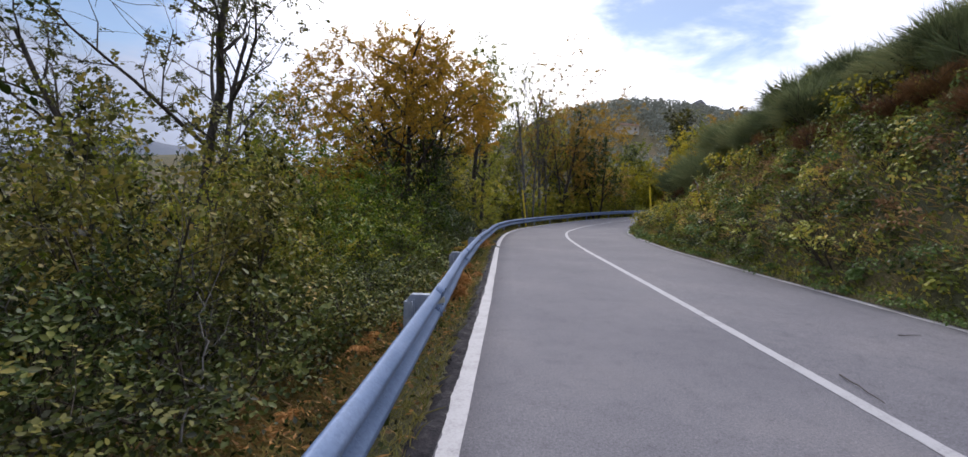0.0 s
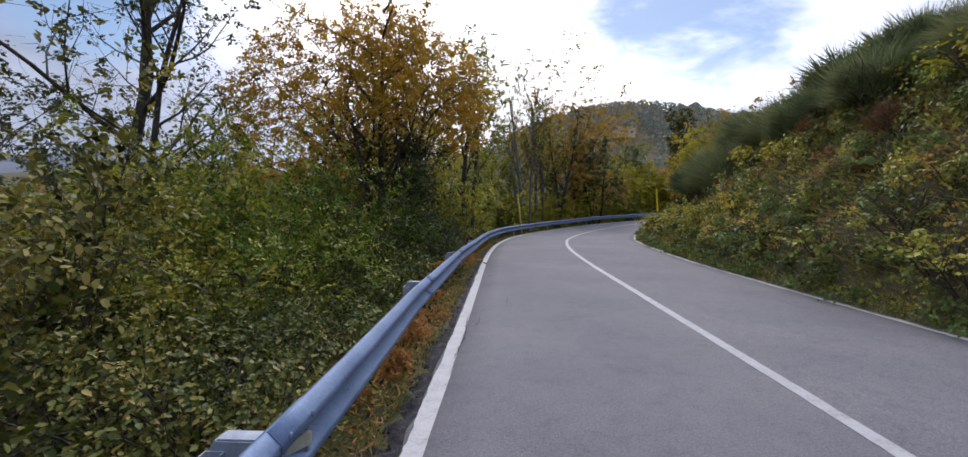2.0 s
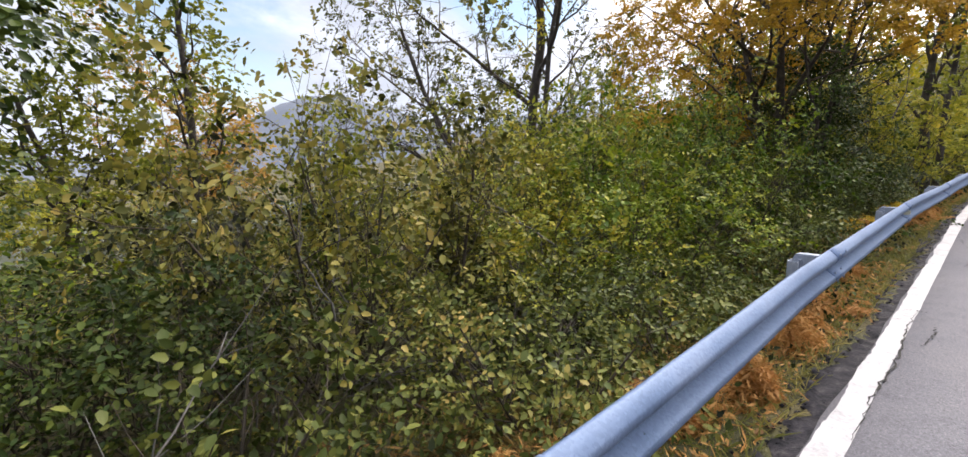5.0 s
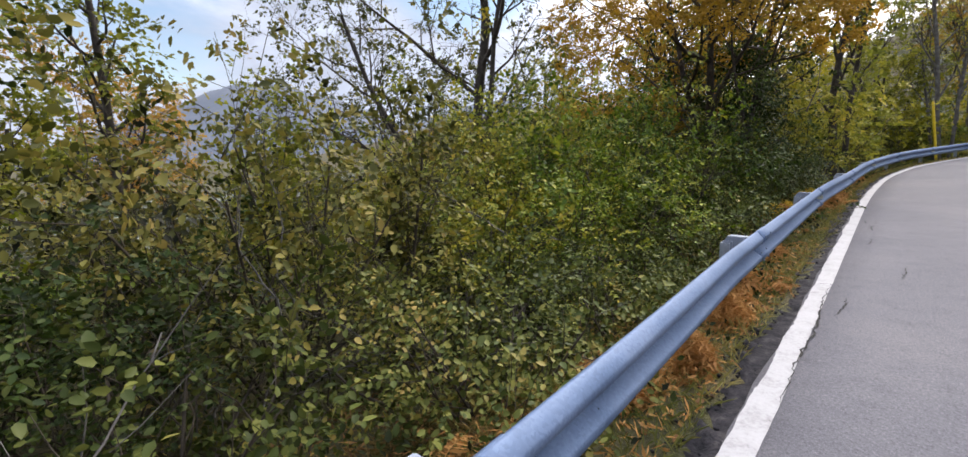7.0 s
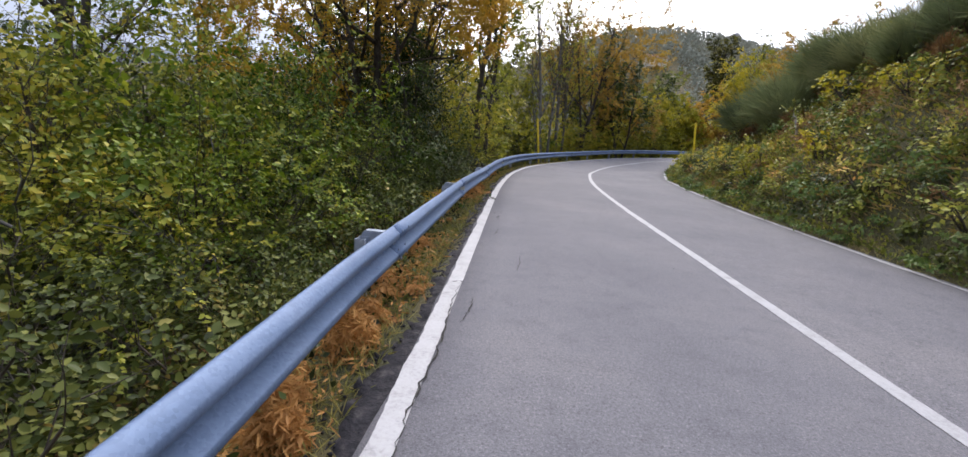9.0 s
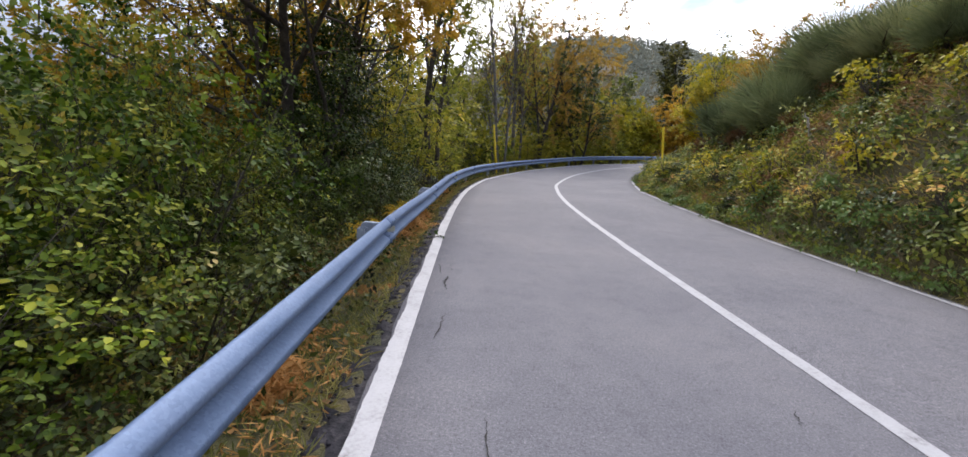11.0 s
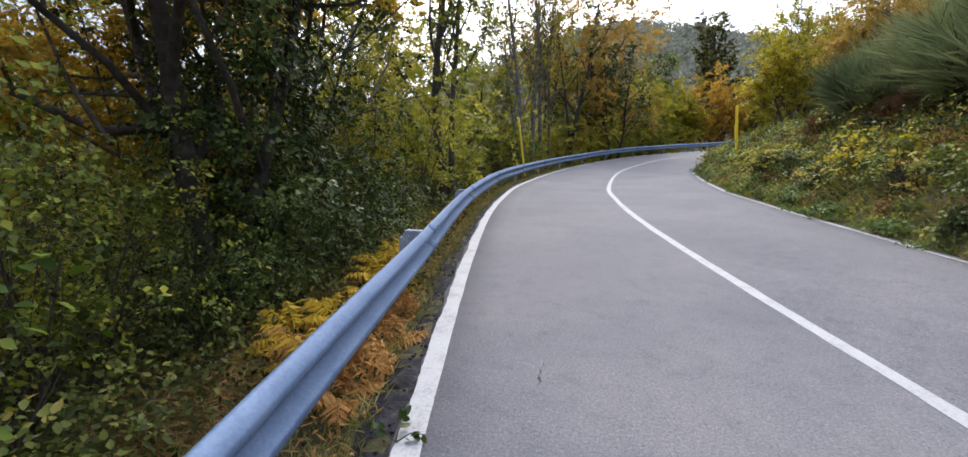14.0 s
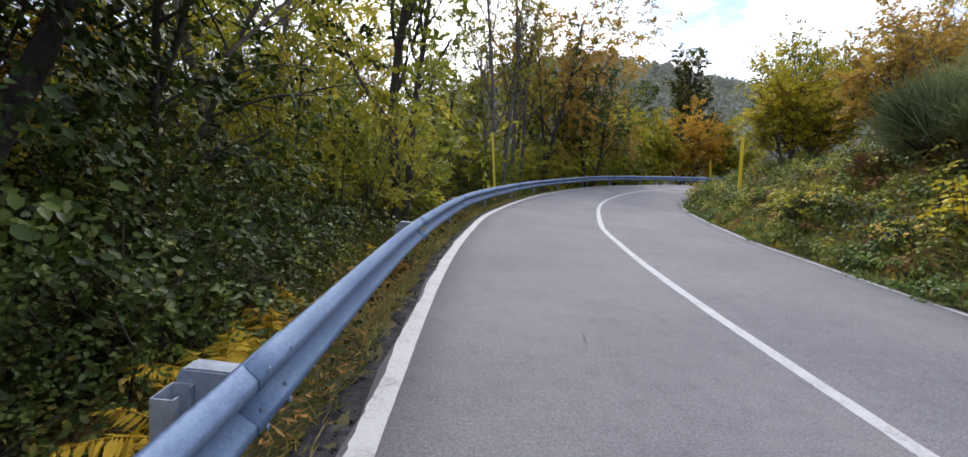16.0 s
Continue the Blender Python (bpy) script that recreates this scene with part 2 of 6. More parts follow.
DEADWOOD = plain("bleached_wood", [(0.3, (0.16, 0.14, 0.115)), (0.7, (0.34, 0.31, 0.27))], 8.0, 0.85)
BROOMWOOD = plain("broom_wood", [(0.3, (0.030, 0.018, 0.012)), (0.6, (0.075, 0.045, 0.030)), (0.8, (0.13, 0.085, 0.06))], 8.0, 0.9)
PLASTER = plain("pale_plaster", [(0.3, (0.42, 0.38, 0.33)), (0.7, (0.58, 0.54, 0.48))], 0.5, 0.9)
ROOFTILE = plain("clay_roof", [(0.3, (0.18, 0.10, 0.07)), (0.7, (0.30, 0.18, 0.12))], 0.8, 0.85)
ROCK = plain("pale_rock", [(0.3, (0.10, 0.10, 0.105)), (0.7, (0.24, 0.235, 0.235))], 0.05, 0.9, fine=0.6)
# the air's haze is painted into these bluish greys
HAZE = plain("hazed_far_slope", [(0.3, (0.125, 0.145, 0.18)), (0.55, (0.15, 0.17, 0.205)), (0.75, (0.18, 0.20, 0.23))], 0.004, 1.0, fine=0.03)

BITUMEN.node_tree.nodes["Principled BSDF"].inputs["Specular IOR Level"].default_value = 0.12

# darkest shrub, hazel and bramble tones stand in for shaded gaps between leaves
LEAF_SHRUB = leafy("shrub_leaf", [(0.0, (0.012, 0.014, 0.005)), (0.28, (0.080, 0.086, 0.018)), (0.5, (0.205, 0.190, 0.042)), (0.70, (0.310, 0.250, 0.058)), (0.87, (0.340, 0.240, 0.068)), (1.0, (0.420, 0.320, 0.100))], own=0.38, base=-0.08, vary=0.5)
LEAF_GREEN = leafy("green_leaf", [(0.0, (0.011, 0.021, 0.004)), (0.3, (0.058, 0.105, 0.008)), (0.6, (0.164, 0.226, 0.019)), (0.85, (0.366, 0.380, 0.033)), (1.0, (0.410, 0.341, 0.046))], own=0.3, base=0.0, vary=0.5)
LEAF_HAZEL = leafy("hazel_leaf", [(0.0, (0.028, 0.042, 0.007)), (0.3, (0.132, 0.170, 0.023)), (0.55, (0.339, 0.337, 0.038)), (0.72, (0.460, 0.380, 0.043)), (0.88, (0.438, 0.283, 0.047)), (1.0, (0.594, 0.423, 0.066))], own=0.35, base=-0.04, vary=0.5)
LEAF_BRAMBLE = leafy("bramble_leaf", [(0.0, (0.011, 0.014, 0.004)), (0.35, (0.061, 0.083, 0.017)), (0.65, (0.185, 0.195, 0.043)), (0.87, (0.378, 0.265, 0.071)), (1.0, (0.627, 0.441, 0.133))], 0.25, 0.5, own=0.4, base=-0.08, vary=0.5)
LEAF_DARK = leafy("dark_leaf", [(0.0, (0.009, 0.017, 0.005)), (0.5, (0.043, 0.072, 0.013)), (0.85, (0.127, 0.162, 0.032)), (1.0, (0.170, 0.170, 0.045))], 0.18, 0.42, own=0.3, base=0.08, vary=0.5)
LEAF_ASH = leafy("ash_leaf", [(0.0, (0.020, 0.026, 0.010)), (0.45, (0.090, 0.105, 0.028)), (0.8, (0.210, 0.190, 0.050)), (1.0, (0.300, 0.200, 0.060))], 0.3, own=0.2, base=0.1)
LEAF_GOLD = leafy("golden_leaf", [(0.0, (0.146, 0.116, 0.020)), (0.35, (0.367, 0.236, 0.029)), (0.65, (0.549, 0.324, 0.036)), (0.9, (0.641, 0.324, 0.041)), (1.0, (0.476, 0.204, 0.036))], 0.75, own=0.1, base=0.2)
LEAF_RUST = leafy("rusty_leaf", [(0.0, (0.209, 0.168, 0.040)), (0.4, (0.374, 0.246, 0.050)), (0.75, (0.517, 0.288, 0.060)), (1.0, (0.308, 0.180, 0.050))], 0.8, own=0.2, base=0.1)
LEAF_OLIVE = leafy("olive_leaf", [(0.0, (0.060, 0.073, 0.014)), (0.4, (0.223, 0.246, 0.032)), (0.75, (0.493, 0.435, 0.055)), (1.0, (0.784, 0.535, 0.079))], 0.62, own=0.4)
LEAF_YELLOW = leafy("yellow_green_leaf", [(0.0, (0.131, 0.146, 0.014)), (0.45, (0.365, 0.333, 0.028)), (0.8, (0.629, 0.487, 0.038)), (1.0, (0.673, 0.375, 0.045))], 0.5, own=0.3)
LEAF_BANK = leafy("bank_leaf", [(0.0, (0.030, 0.039, 0.011)), (0.35, (0.164, 0.198, 0.036)), (0.62, (0.414, 0.402, 0.069)), (0.84, (0.652, 0.455, 0.101)), (1.0, (0.800, 0.408, 0.121))], 0.35, patch=1.5, own=0.35, swing=2.0, vary=0.3)
LEAF_LITTER = leafy("fallen_leaf", [(0.0, (0.075, 0.045, 0.022)), (0.5, (0.195, 0.105, 0.042)), (0.85, (0.330, 0.180, 0.060)), (1.0, (0.450, 0.300, 0.075))], 0.1, 0.8)
FERN_ORANGE = leafy("withered_frond", [(0.0, (0.260, 0.125, 0.045)), (0.5, (0.470, 0.235, 0.075)), (0.85, (0.580, 0.330, 0.110)), (1.0, (0.500, 0.360, 0.130))], 0.4, 0.7, own=0.2, base=0.15)
FERN_YELLOW = leafy("yellowing_frond", [(0.0, (0.293, 0.185, 0.020)), (0.5, (0.517, 0.324, 0.030)), (0.85, (0.619, 0.428, 0.040)), (1.0, (0.405, 0.381, 0.050))], 0.35, 0.7)
FERN_GREEN = leafy("green_frond", [(0.0, (0.06, 0.11, 0.03)), (0.6, (0.15, 0.22, 0.055)), (1.0, (0.28, 0.28, 0.09))], 0.45, 0.5)
GRASS_GREEN = leafy("verge_grass", [(0.0, (0.050, 0.071, 0.015)), (0.4, (0.128, 0.150, 0.033)), (0.7, (0.269, 0.244, 0.068)), (1.0, (0.541, 0.437, 0.159))], 0.3, patch=1.2)
GRASS_DRY = leafy("dry_grass", [(0.0, (0.097, 0.085, 0.028)), (0.4, (0.287, 0.211, 0.078)), (0.75, (0.577, 0.401, 0.165)), (1.0, (0.430, 0.300, 0.130))], 0.25, 0.8, patch=1.3, swing=1.6)
BROOM = leafy("broom_stem", [(0.0, (0.127, 0.161, 0.077)), (0.5, (0.260, 0.305, 0.141)), (1.0, (0.435, 0.431, 0.206))], 0.25, 0.7, patch=0.5)
HEATH = leafy("rusty_heath", [(0.0, (0.092, 0.054, 0.028)), (0.5, (0.194, 0.096, 0.044)), (1.0, (0.307, 0.183, 0.070))], 0.15, 0.8)
# distance haze is put into these paled, greyed leaf colours
FAR_WOOD_HAZED = leafy("far_wood", [(0.0, (0.233, 0.255, 0.220)), (0.45, (0.268, 0.282, 0.233)), (0.75, (0.315, 0.305, 0.225)), (1.0, (0.389, 0.328, 0.214))], 0.2, 0.9, patch=0.02)


# ---- mesh helpers ----
def raw_mesh(name, verts, tris=None, quads=None, mat=None, smooth=False):
    """A mesh from arrays of triangles or quads."""
    me = bpy.data.meshes.new(name)
    v = np.asarray(verts, dtype=np.float32).reshape(-1, 3)
    loops, starts, at = [], [], 0
    for f, k in ((tris, 3), (quads, 4)):
        if f is None or len(f) == 0:
            continue
        f = np.asarray(f, dtype=np.int32).reshape(-1, k)
        loops.append(f.ravel())
        starts.append(at + k * np.arange(len(f), dtype=np.int32))
        at += f.size
    loops, starts = np.concatenate(loops), np.concatenate(starts)
    me.vertices.add(len(v))
    me.vertices.foreach_set("co", v.ravel())
    me.loops.add(len(loops))
    me.loops.foreach_set("vertex_index", loops)
    me.polygons.add(len(starts))
    me.polygons.foreach_set("loop_start", starts)
    if smooth:
        me.polygons.foreach_set("use_smooth", np.ones(len(starts), dtype=bool))
    me.update(calc_edges=True)
    me.validate()
    if mat:
        me.materials.append(mat)
    return me


def part(name, data, mat, parent, label=""):
    """One mesh object under a thing or a part; data: a bmesh or a mesh."""
    if isinstance(data, bmesh.types.BMesh):
        me = bpy.data.meshes.new(name)
        data.to_mesh(me)
        data.free()
    else:
        me = data
    if mat and not me.materials:
        me.materials.append(mat)
    ob = new(name, me)
    ob.parent = parent
    if label:
        ob["label"] = label
    return ob


def thing(name, at, label, category, group="", kind=""):
    ob = new(name)
    ob.matrix_basis = Matrix.Translation(at)
    return tagged(ob, label, category, group, kind)


def unit(v):
    return v / np.maximum(np.linalg.norm(v, axis=-1, keepdims=True), 1e-9)


def blades(rng, base, way, length, width, fold=0.25, droop=0.0, wide=0.42, full=False, face=None):
    """Leaves or blades: each a folded lozenge from its base along its way. Returns vertices and faces."""
    n = len(base)
    length, width = np.broadcast_to(length, n)[:, None], np.broadcast_to(width, n)[:, None]
    way = unit(way)
    side = unit(np.cross(way, rng.normal(size=(n, 3)) * 0.6 + [0, 0, 0.75] if face is None else face))
    up = np.cross(side, way)
    up *= np.sign(up[:, 2:3] + 1e-6)
    down = np.array([0, 0, -1.0]) * droop * length
    tip = base + way * length + down
    if not full:
        mid = base + way * length * wide + down * 0.25 + up * fold * width * 0.5
        v = np.stack([base, mid + side * width / 2, tip, mid - side * width / 2], 1).reshape(-1, 3)
        k = 4 * np.arange(n)[:, None]
        return v, np.concatenate([k + [0, 1, 2], k + [0, 2, 3]])
    m1 = base + way * length * 0.28 + down * 0.1 + up * fold * width * 0.5
    m2 = base + way * length * 0.68 + down * 0.45 + up * fold * width * 0.4
    v = np.stack([base, m1 + side * width * 0.46, m2 + side * width * 0.38, tip, m2 - side * width * 0.38, m1 - side * width * 0.46], 1).reshape(-1, 3)
    k = 6 * np.arange(n)[:, None]
    return v, np.concatenate([k + [0, 1, 2], k + [0, 2, 3], k + [0, 3, 4], k + [0, 4, 5]])


def leaf_mesh(name, rng, base, way, length, width, mat, **kw):
    v, t = blades(rng, base, way, length, width, **kw)
    return raw_mesh(name, v, tris=t, mat=mat)


def tubes(name, branches, mat, sides=6):
    """Tapering tubes along lists of points with radii, in one mesh."""
    vs, qs, at = [], [], 0
    ang = np.arange(sides) * 2 * np.pi / sides
    for pts, rad in branches:
        pts, rad = np.asarray(pts, float), np.asarray(rad, float)
        n = len(pts)
        tan = unit(np.gradient(pts, axis=0))
        ref = np.where(np.abs(tan[:, 2:3]) > 0.9, [[1.0, 0, 0]], [[0, 0, 1.0]])
        a = unit(np.cross(tan, ref))
        b = np.cross(tan, a)
        ring = pts[:, None] + rad[:, None, None] * (np.cos(ang)[None, :, None] * a[:, None] + np.sin(ang)[None, :, None] * b[:, None])
        vs.append(ring.reshape(-1, 3))
        i = np.arange(n - 1)[:, None] * sides + np.arange(sides)
        j = np.arange(n - 1)[:, None] * sides + (np.arange(sides) + 1) % sides
        qs.append((np.stack([i, j, j + sides, i + sides], -1).reshape(-1, 4)) + at)
        at += n * sides
    return raw_mesh(name, np.concatenate(vs), quads=np.concatenate(qs), mat=mat, smooth=True)


def grow(rng, start, way, length, radius, level, spec, out):
    """A branch and its side branches, as (level, points, radii)."""
    n = max(4, int(7 - level))
    pts, d = [np.array(start, float)], unit(np.array(way, float))
    for _ in range(n):
        d = unit(d + rng.normal(size=3) * spec["wobble"] * (0.5 if level == 0 else 1.0) + np.array([0, 0, spec["rise"][min(level, len(spec["rise"]) - 1)]]))
        pts.append(pts[-1] + d * length / n)
    pts = np.array(pts)
    out.append((level, pts, np.linspace(radius, radius * (0.45 if level == 0 else 0.25), n + 1)))
    if level >= spec["levels"]:
        return
    count = spec["count"][level]
    first = spec["first"][level]
    spin = rng.uniform(0, 6.28)
    for i in range(count):
        f = first + (1 - first) * (i + rng.uniform(0.2, 0.8)) / count
        k = min(int(f * n), n - 1)
        p = pts[k] + (pts[k + 1] - pts[k]) * (f * n - k)
        t = unit(pts[k + 1] - pts[k])
        spin += 2.4 + rng.uniform(-0.5, 0.5)
        a = unit(np.cross(t, [0.3, 0.2, 1.0]))
        b = np.cross(t, a)
        ang = radians(rng.uniform(*spec["angle"]))
        w = t * math.cos(ang) + (a * math.cos(spin) + b * math.sin(spin)) * math.sin(ang)
        ln = length * spec["ratio"][level] * rng.uniform(0.7, 1.2) * (1.15 - 0.6 * f * spec.get("cone", 0.5))
        grow(rng, p, w, ln, radius * (1 - 0.6 * f) * spec.get("thin", 0.55), level + 1, spec, out)


def sprays(rng, branches, lowest, count, leaves, reach, droop=0.3):
    """Leaves in flat sprays that reach outward from the twigs. Returns their feet, ways and faces."""
    pool = [p for level, p, _ in branches if level >= lowest]
    ln = np.array([np.linalg.norm(np.diff(p, axis=0), axis=1).sum() for p in pool])
    pick = rng.choice(len(pool), count, p=ln / ln.sum())
    f = rng.uniform(0.3, 1.0, count)
    org, way = np.zeros((count, 3)), np.zeros((count, 3))
    for i in range(count):
        p = pool[pick[i]]
        u = f[i] * (len(p) - 1)
        k = min(int(u), len(p) - 2)
        org[i], way[i] = p[k] + (p[k + 1] - p[k]) * (u - k), p[k + 1] - p[k]
    out = unit(org * [1, 1, 0])
    d = unit(unit(way) * 0.6 + out * 0.45 + rng.normal(size=(count, 3)) * 0.45 + [0, 0, -0.12])
    n = unit(out * 0.5 + rng.normal(size=(count, 3)) * 0.3 + [0, 0, 1.0])
    n = unit(n - d * (n * d).sum(1)[:, None])
    s = np.cross(d, n)
    size = (reach * rng.uniform(0.55, 1.3, count))[:, None, None]
    u = ((np.arange(leaves) + 0.5) / leaves)[None, :, None]
    sgn = np.where(np.arange(leaves) % 2 == 0, 1.0, -1.0)[None, :, None]
    shape = (count, leaves, 3)
    base = org[:, None] + d[:, None] * size * u - np.array([0, 0, 1.0]) * (droop * size * u ** 2) + rng.normal(size=shape) * 0.022
    ways = d[:, None] * 0.55 + s[:, None] * sgn * (1.0 - 0.6 * u) + rng.normal(size=shape) * 0.28 + [0, 0, -0.22]
    face = n[:, None] + rng.normal(size=shape) * 0.33
    return base.reshape(-1, 3), ways.reshape(-1, 3), face.reshape(-1, 3)


def tree(name, at, seed, label, category, spec, bark, leaf, stems, per_metre, size, lowest=2, group="", extra=None, full=False, within=None, clear=None, spray=(9, 0.32)):
    """A tree: trunk with limbs, and a crown of single leaves along its twigs. stems: (offset, way, length, radius)."""
    rng = np.random.default_rng(seed)
    bare = per_metre < 17
    out = []
    for off, way, length, radius in stems:
        way = (way[0] - (0.08 if at[1] > 10 else 0.03), way[1], way[2])      # the whole wood leans a little downhill
        grow(rng, off, way, length, radius, 0, spec, out)
    if within:                                           # keep the boughs inside a rounded crown
        mid, rad = np.array(within[0]), np.array(within[1])
        kept = []
        for lv, p, r in out:
            inside = ((p - mid) / rad) ** 2 @ np.ones(3) < 1
            if lv == 0:
                below = p[:, 2] < mid[2] + 0.62 * rad[2]
                n = int(below.sum())
                kept.append((lv, p[below], np.linspace(r[0], 0.03, n)))
            elif lv == 1:
                n = max(3, int(np.argmin(np.append(inside | (p[:, 2] < mid[2] - rad[2] * 0.8), False))))
                kept.append((lv, p[:n], np.linspace(r[0], 0.012, n)))
            elif inside[len(p) // 2]:
                kept.append((lv, p, r))
        if clear:                                        # no boughs low on this side
            kept = [q for q in kept if q[0] == 0 or not (q[1][-1][0] > clear[0] and q[1][-1][2] < clear[1])]
        out = kept
    ob = thing(name, at, label, category, group)
    for stem in [(p, r) for lv, p, r in out if lv == 0]:
        part("trunk", tubes("trunk", [stem], bark, 10), None, ob)
    limbs = [(p, r) for lv, p, r in out if lv == 1]
    if limbs:
        for lb in limbs:
            part("limb", tubes("limb", [lb], bark, 7), None, ob)
    fine = [(p[::2] if len(p) > 4 else p, r[::2] if len(p) > 4 else r) for lv, p, r in out if lv == 2 or (lv > 2 and bare)]
    if fine:
        part("branchwork", tubes("branchwork", [(p, np.maximum(r, 0.011 if at[1] > 30 else 0.004)) for p, r in fine], TWIG if leaf else bark, 3), None, ob)["kind"] = "stuff"
    if leaf:
        total = sum(np.linalg.norm(np.diff(p, axis=0), axis=1).sum() for lv, p, _ in out if lv >= lowest)
        b, w, face = sprays(rng, out, lowest, max(20, int(per_metre * total / spray[0])), spray[0], spray[1])
        if within:                                       # few leaves inside the crown
            rho = np.sqrt((((b - mid) / rad) ** 2).sum(1))
            keep = rng.uniform(size=len(b)) < np.clip((rho - 0.42) / 0.25, 0.06, 1)
            if clear:
                keep &= (b[:, 0] < clear[0]) | (b[:, 2] > clear[1])
            b, w, face = b[keep], w[keep], face[keep]
        ln = size * rng.uniform(0.7, 1.25, len(b))
        part("crown", leaf_mesh("crown", rng, b, w, ln, ln * 0.72, leaf, full=full, wide=0.45, face=face), None, ob)
    if extra:
        extra(rng, ob, out)
    return ob


# ---- the road's line ----
CONTROL = [(1.0, -60, 0), (0.5, -30, 0), (0.25, -12, 0), (0.19, -2, 0), (0.195, 2, 0), (0.19, 5, 0), (0.15, 9, 0), (0.11, 13, 0), (0.145, 16, 0), (0.28, 19, 0),
           (0.60, 22, 0), (1.15, 25.2, 0.0), (4.5, 35.5, 0.09), (10.0, 44, 0.48), (18, 50, 0.96), (28.5, 54, 1.5), (42, 56, 2.1), (75, 57, 3.4), (140, 50, 5)]


def spline(points, step=0.25):
    p = np.array(points, float)
    p = np.vstack([2 * p[0] - p[1], p, 2 * p[-1] - p[-2]])
    out = []
    for i in range(1, len(p) - 2):
        a, b, c, d = p[i - 1:i + 3]
        ta, tb, tc = (max(np.linalg.norm(q[:2]) ** 0.5, 1e-3) for q in (b - a, c - b, d - c))
        m1 = tb * ((b - a) / ta - (c - a) / (ta + tb) + (c - b) / tb)
        m2 = tb * ((c - b) / tb - (d - b) / (tb + tc) + (d - c) / tc)
        n = max(2, int(np.linalg.norm(c - b) / step))
        for t in np.arange(n) / n:
            out.append((2 * b - 2 * c + m1 + m2) * t ** 3 + (-3 * b + 3 * c - 2 * m1 - m2) * t ** 2 + m1 * t + b)
    out.append(p[-2])
    return np.array(out)


LINE = spline(CONTROL)                                  # the left edge line
TAN = unit(np.gradient(LINE, axis=0) * [1, 1, 0])
RIGHT = np.stack([TAN[:, 1], -TAN[:, 0], np.zeros(len(TAN))], 1)
ARC = np.concatenate([[0], np.cumsum(np.linalg.norm(np.diff(LINE, axis=0), axis=1))])
CENTRE = 2.685                                          # offset of the centre line
WID = np.interp(LINE[:, 1] + np.maximum(LINE[:, 0] - 10, 0), [0, 10, 14, 18, 22, 32, 45, 70], [5.33, 5.38, 5.50, 5.75, 5.85, 5.90, 5.75, 5.5])   # of the right edge


def cross_rise(o):
    """The right lane is tilted up a little towards the bank."""
    return 0.08 * np.clip((o - CENTRE) / 2.7, 0, 1)


def road_coords(x, y):
    """Offset to the right of the left edge line, its index, for arrays of places."""
    x, y = np.asarray(x, float).ravel(), np.asarray(y, float).ravel()
    idx, off = np.zeros(len(x), int), np.zeros(len(x))
    for s in range(0, len(x), 20000):
        dx = x[s:s + 20000, None] - LINE[None, ::2, 0]
        dy = y[s:s + 20000, None] - LINE[None, ::2, 1]
        k = np.argmin(dx * dx + dy * dy, axis=1)
        r = np.arange(len(k))
        idx[s:s + 20000] = 2 * k
        off[s:s + 20000] = dx[r, k] * RIGHT[2 * k, 0] + dy[r, k] * RIGHT[2 * k, 1]
        far = np.sqrt(dx[r, k] ** 2 + dy[r, k] ** 2)
        off[s:s + 20000] = np.where((far > 3) & (np.abs(off[s:s + 20000]) < far * 0.7), np.sign(off[s:s + 20000]) * far, off[s:s + 20000])
    return off, idx


def lumps(x, y, scale, seed=0.0):
    """Cheap smooth unevenness."""
    x, y = x / scale, y / scale
    return (np.sin(x * 1.7 + 1.3 * np.sin(y * 1.1 + seed) + seed) + np.sin(y * 2.1 + 1.7 * np.sin(x * 0.9 + 2 * seed)) + 0.6 * np.sin(3.7 * x + 2.9 * y + seed)) / 2.6


def hill(x, y, cx, cy, h, sx, sy, turn=0.0):
    c, s = math.cos(turn), math.sin(turn)
    u, v = (x - cx) * c + (y - cy) * s, -(x - cx) * s + (y - cy) * c
    return h * np.exp(-0.5 * ((u / sx) ** 2 + (v / sy) ** 2))


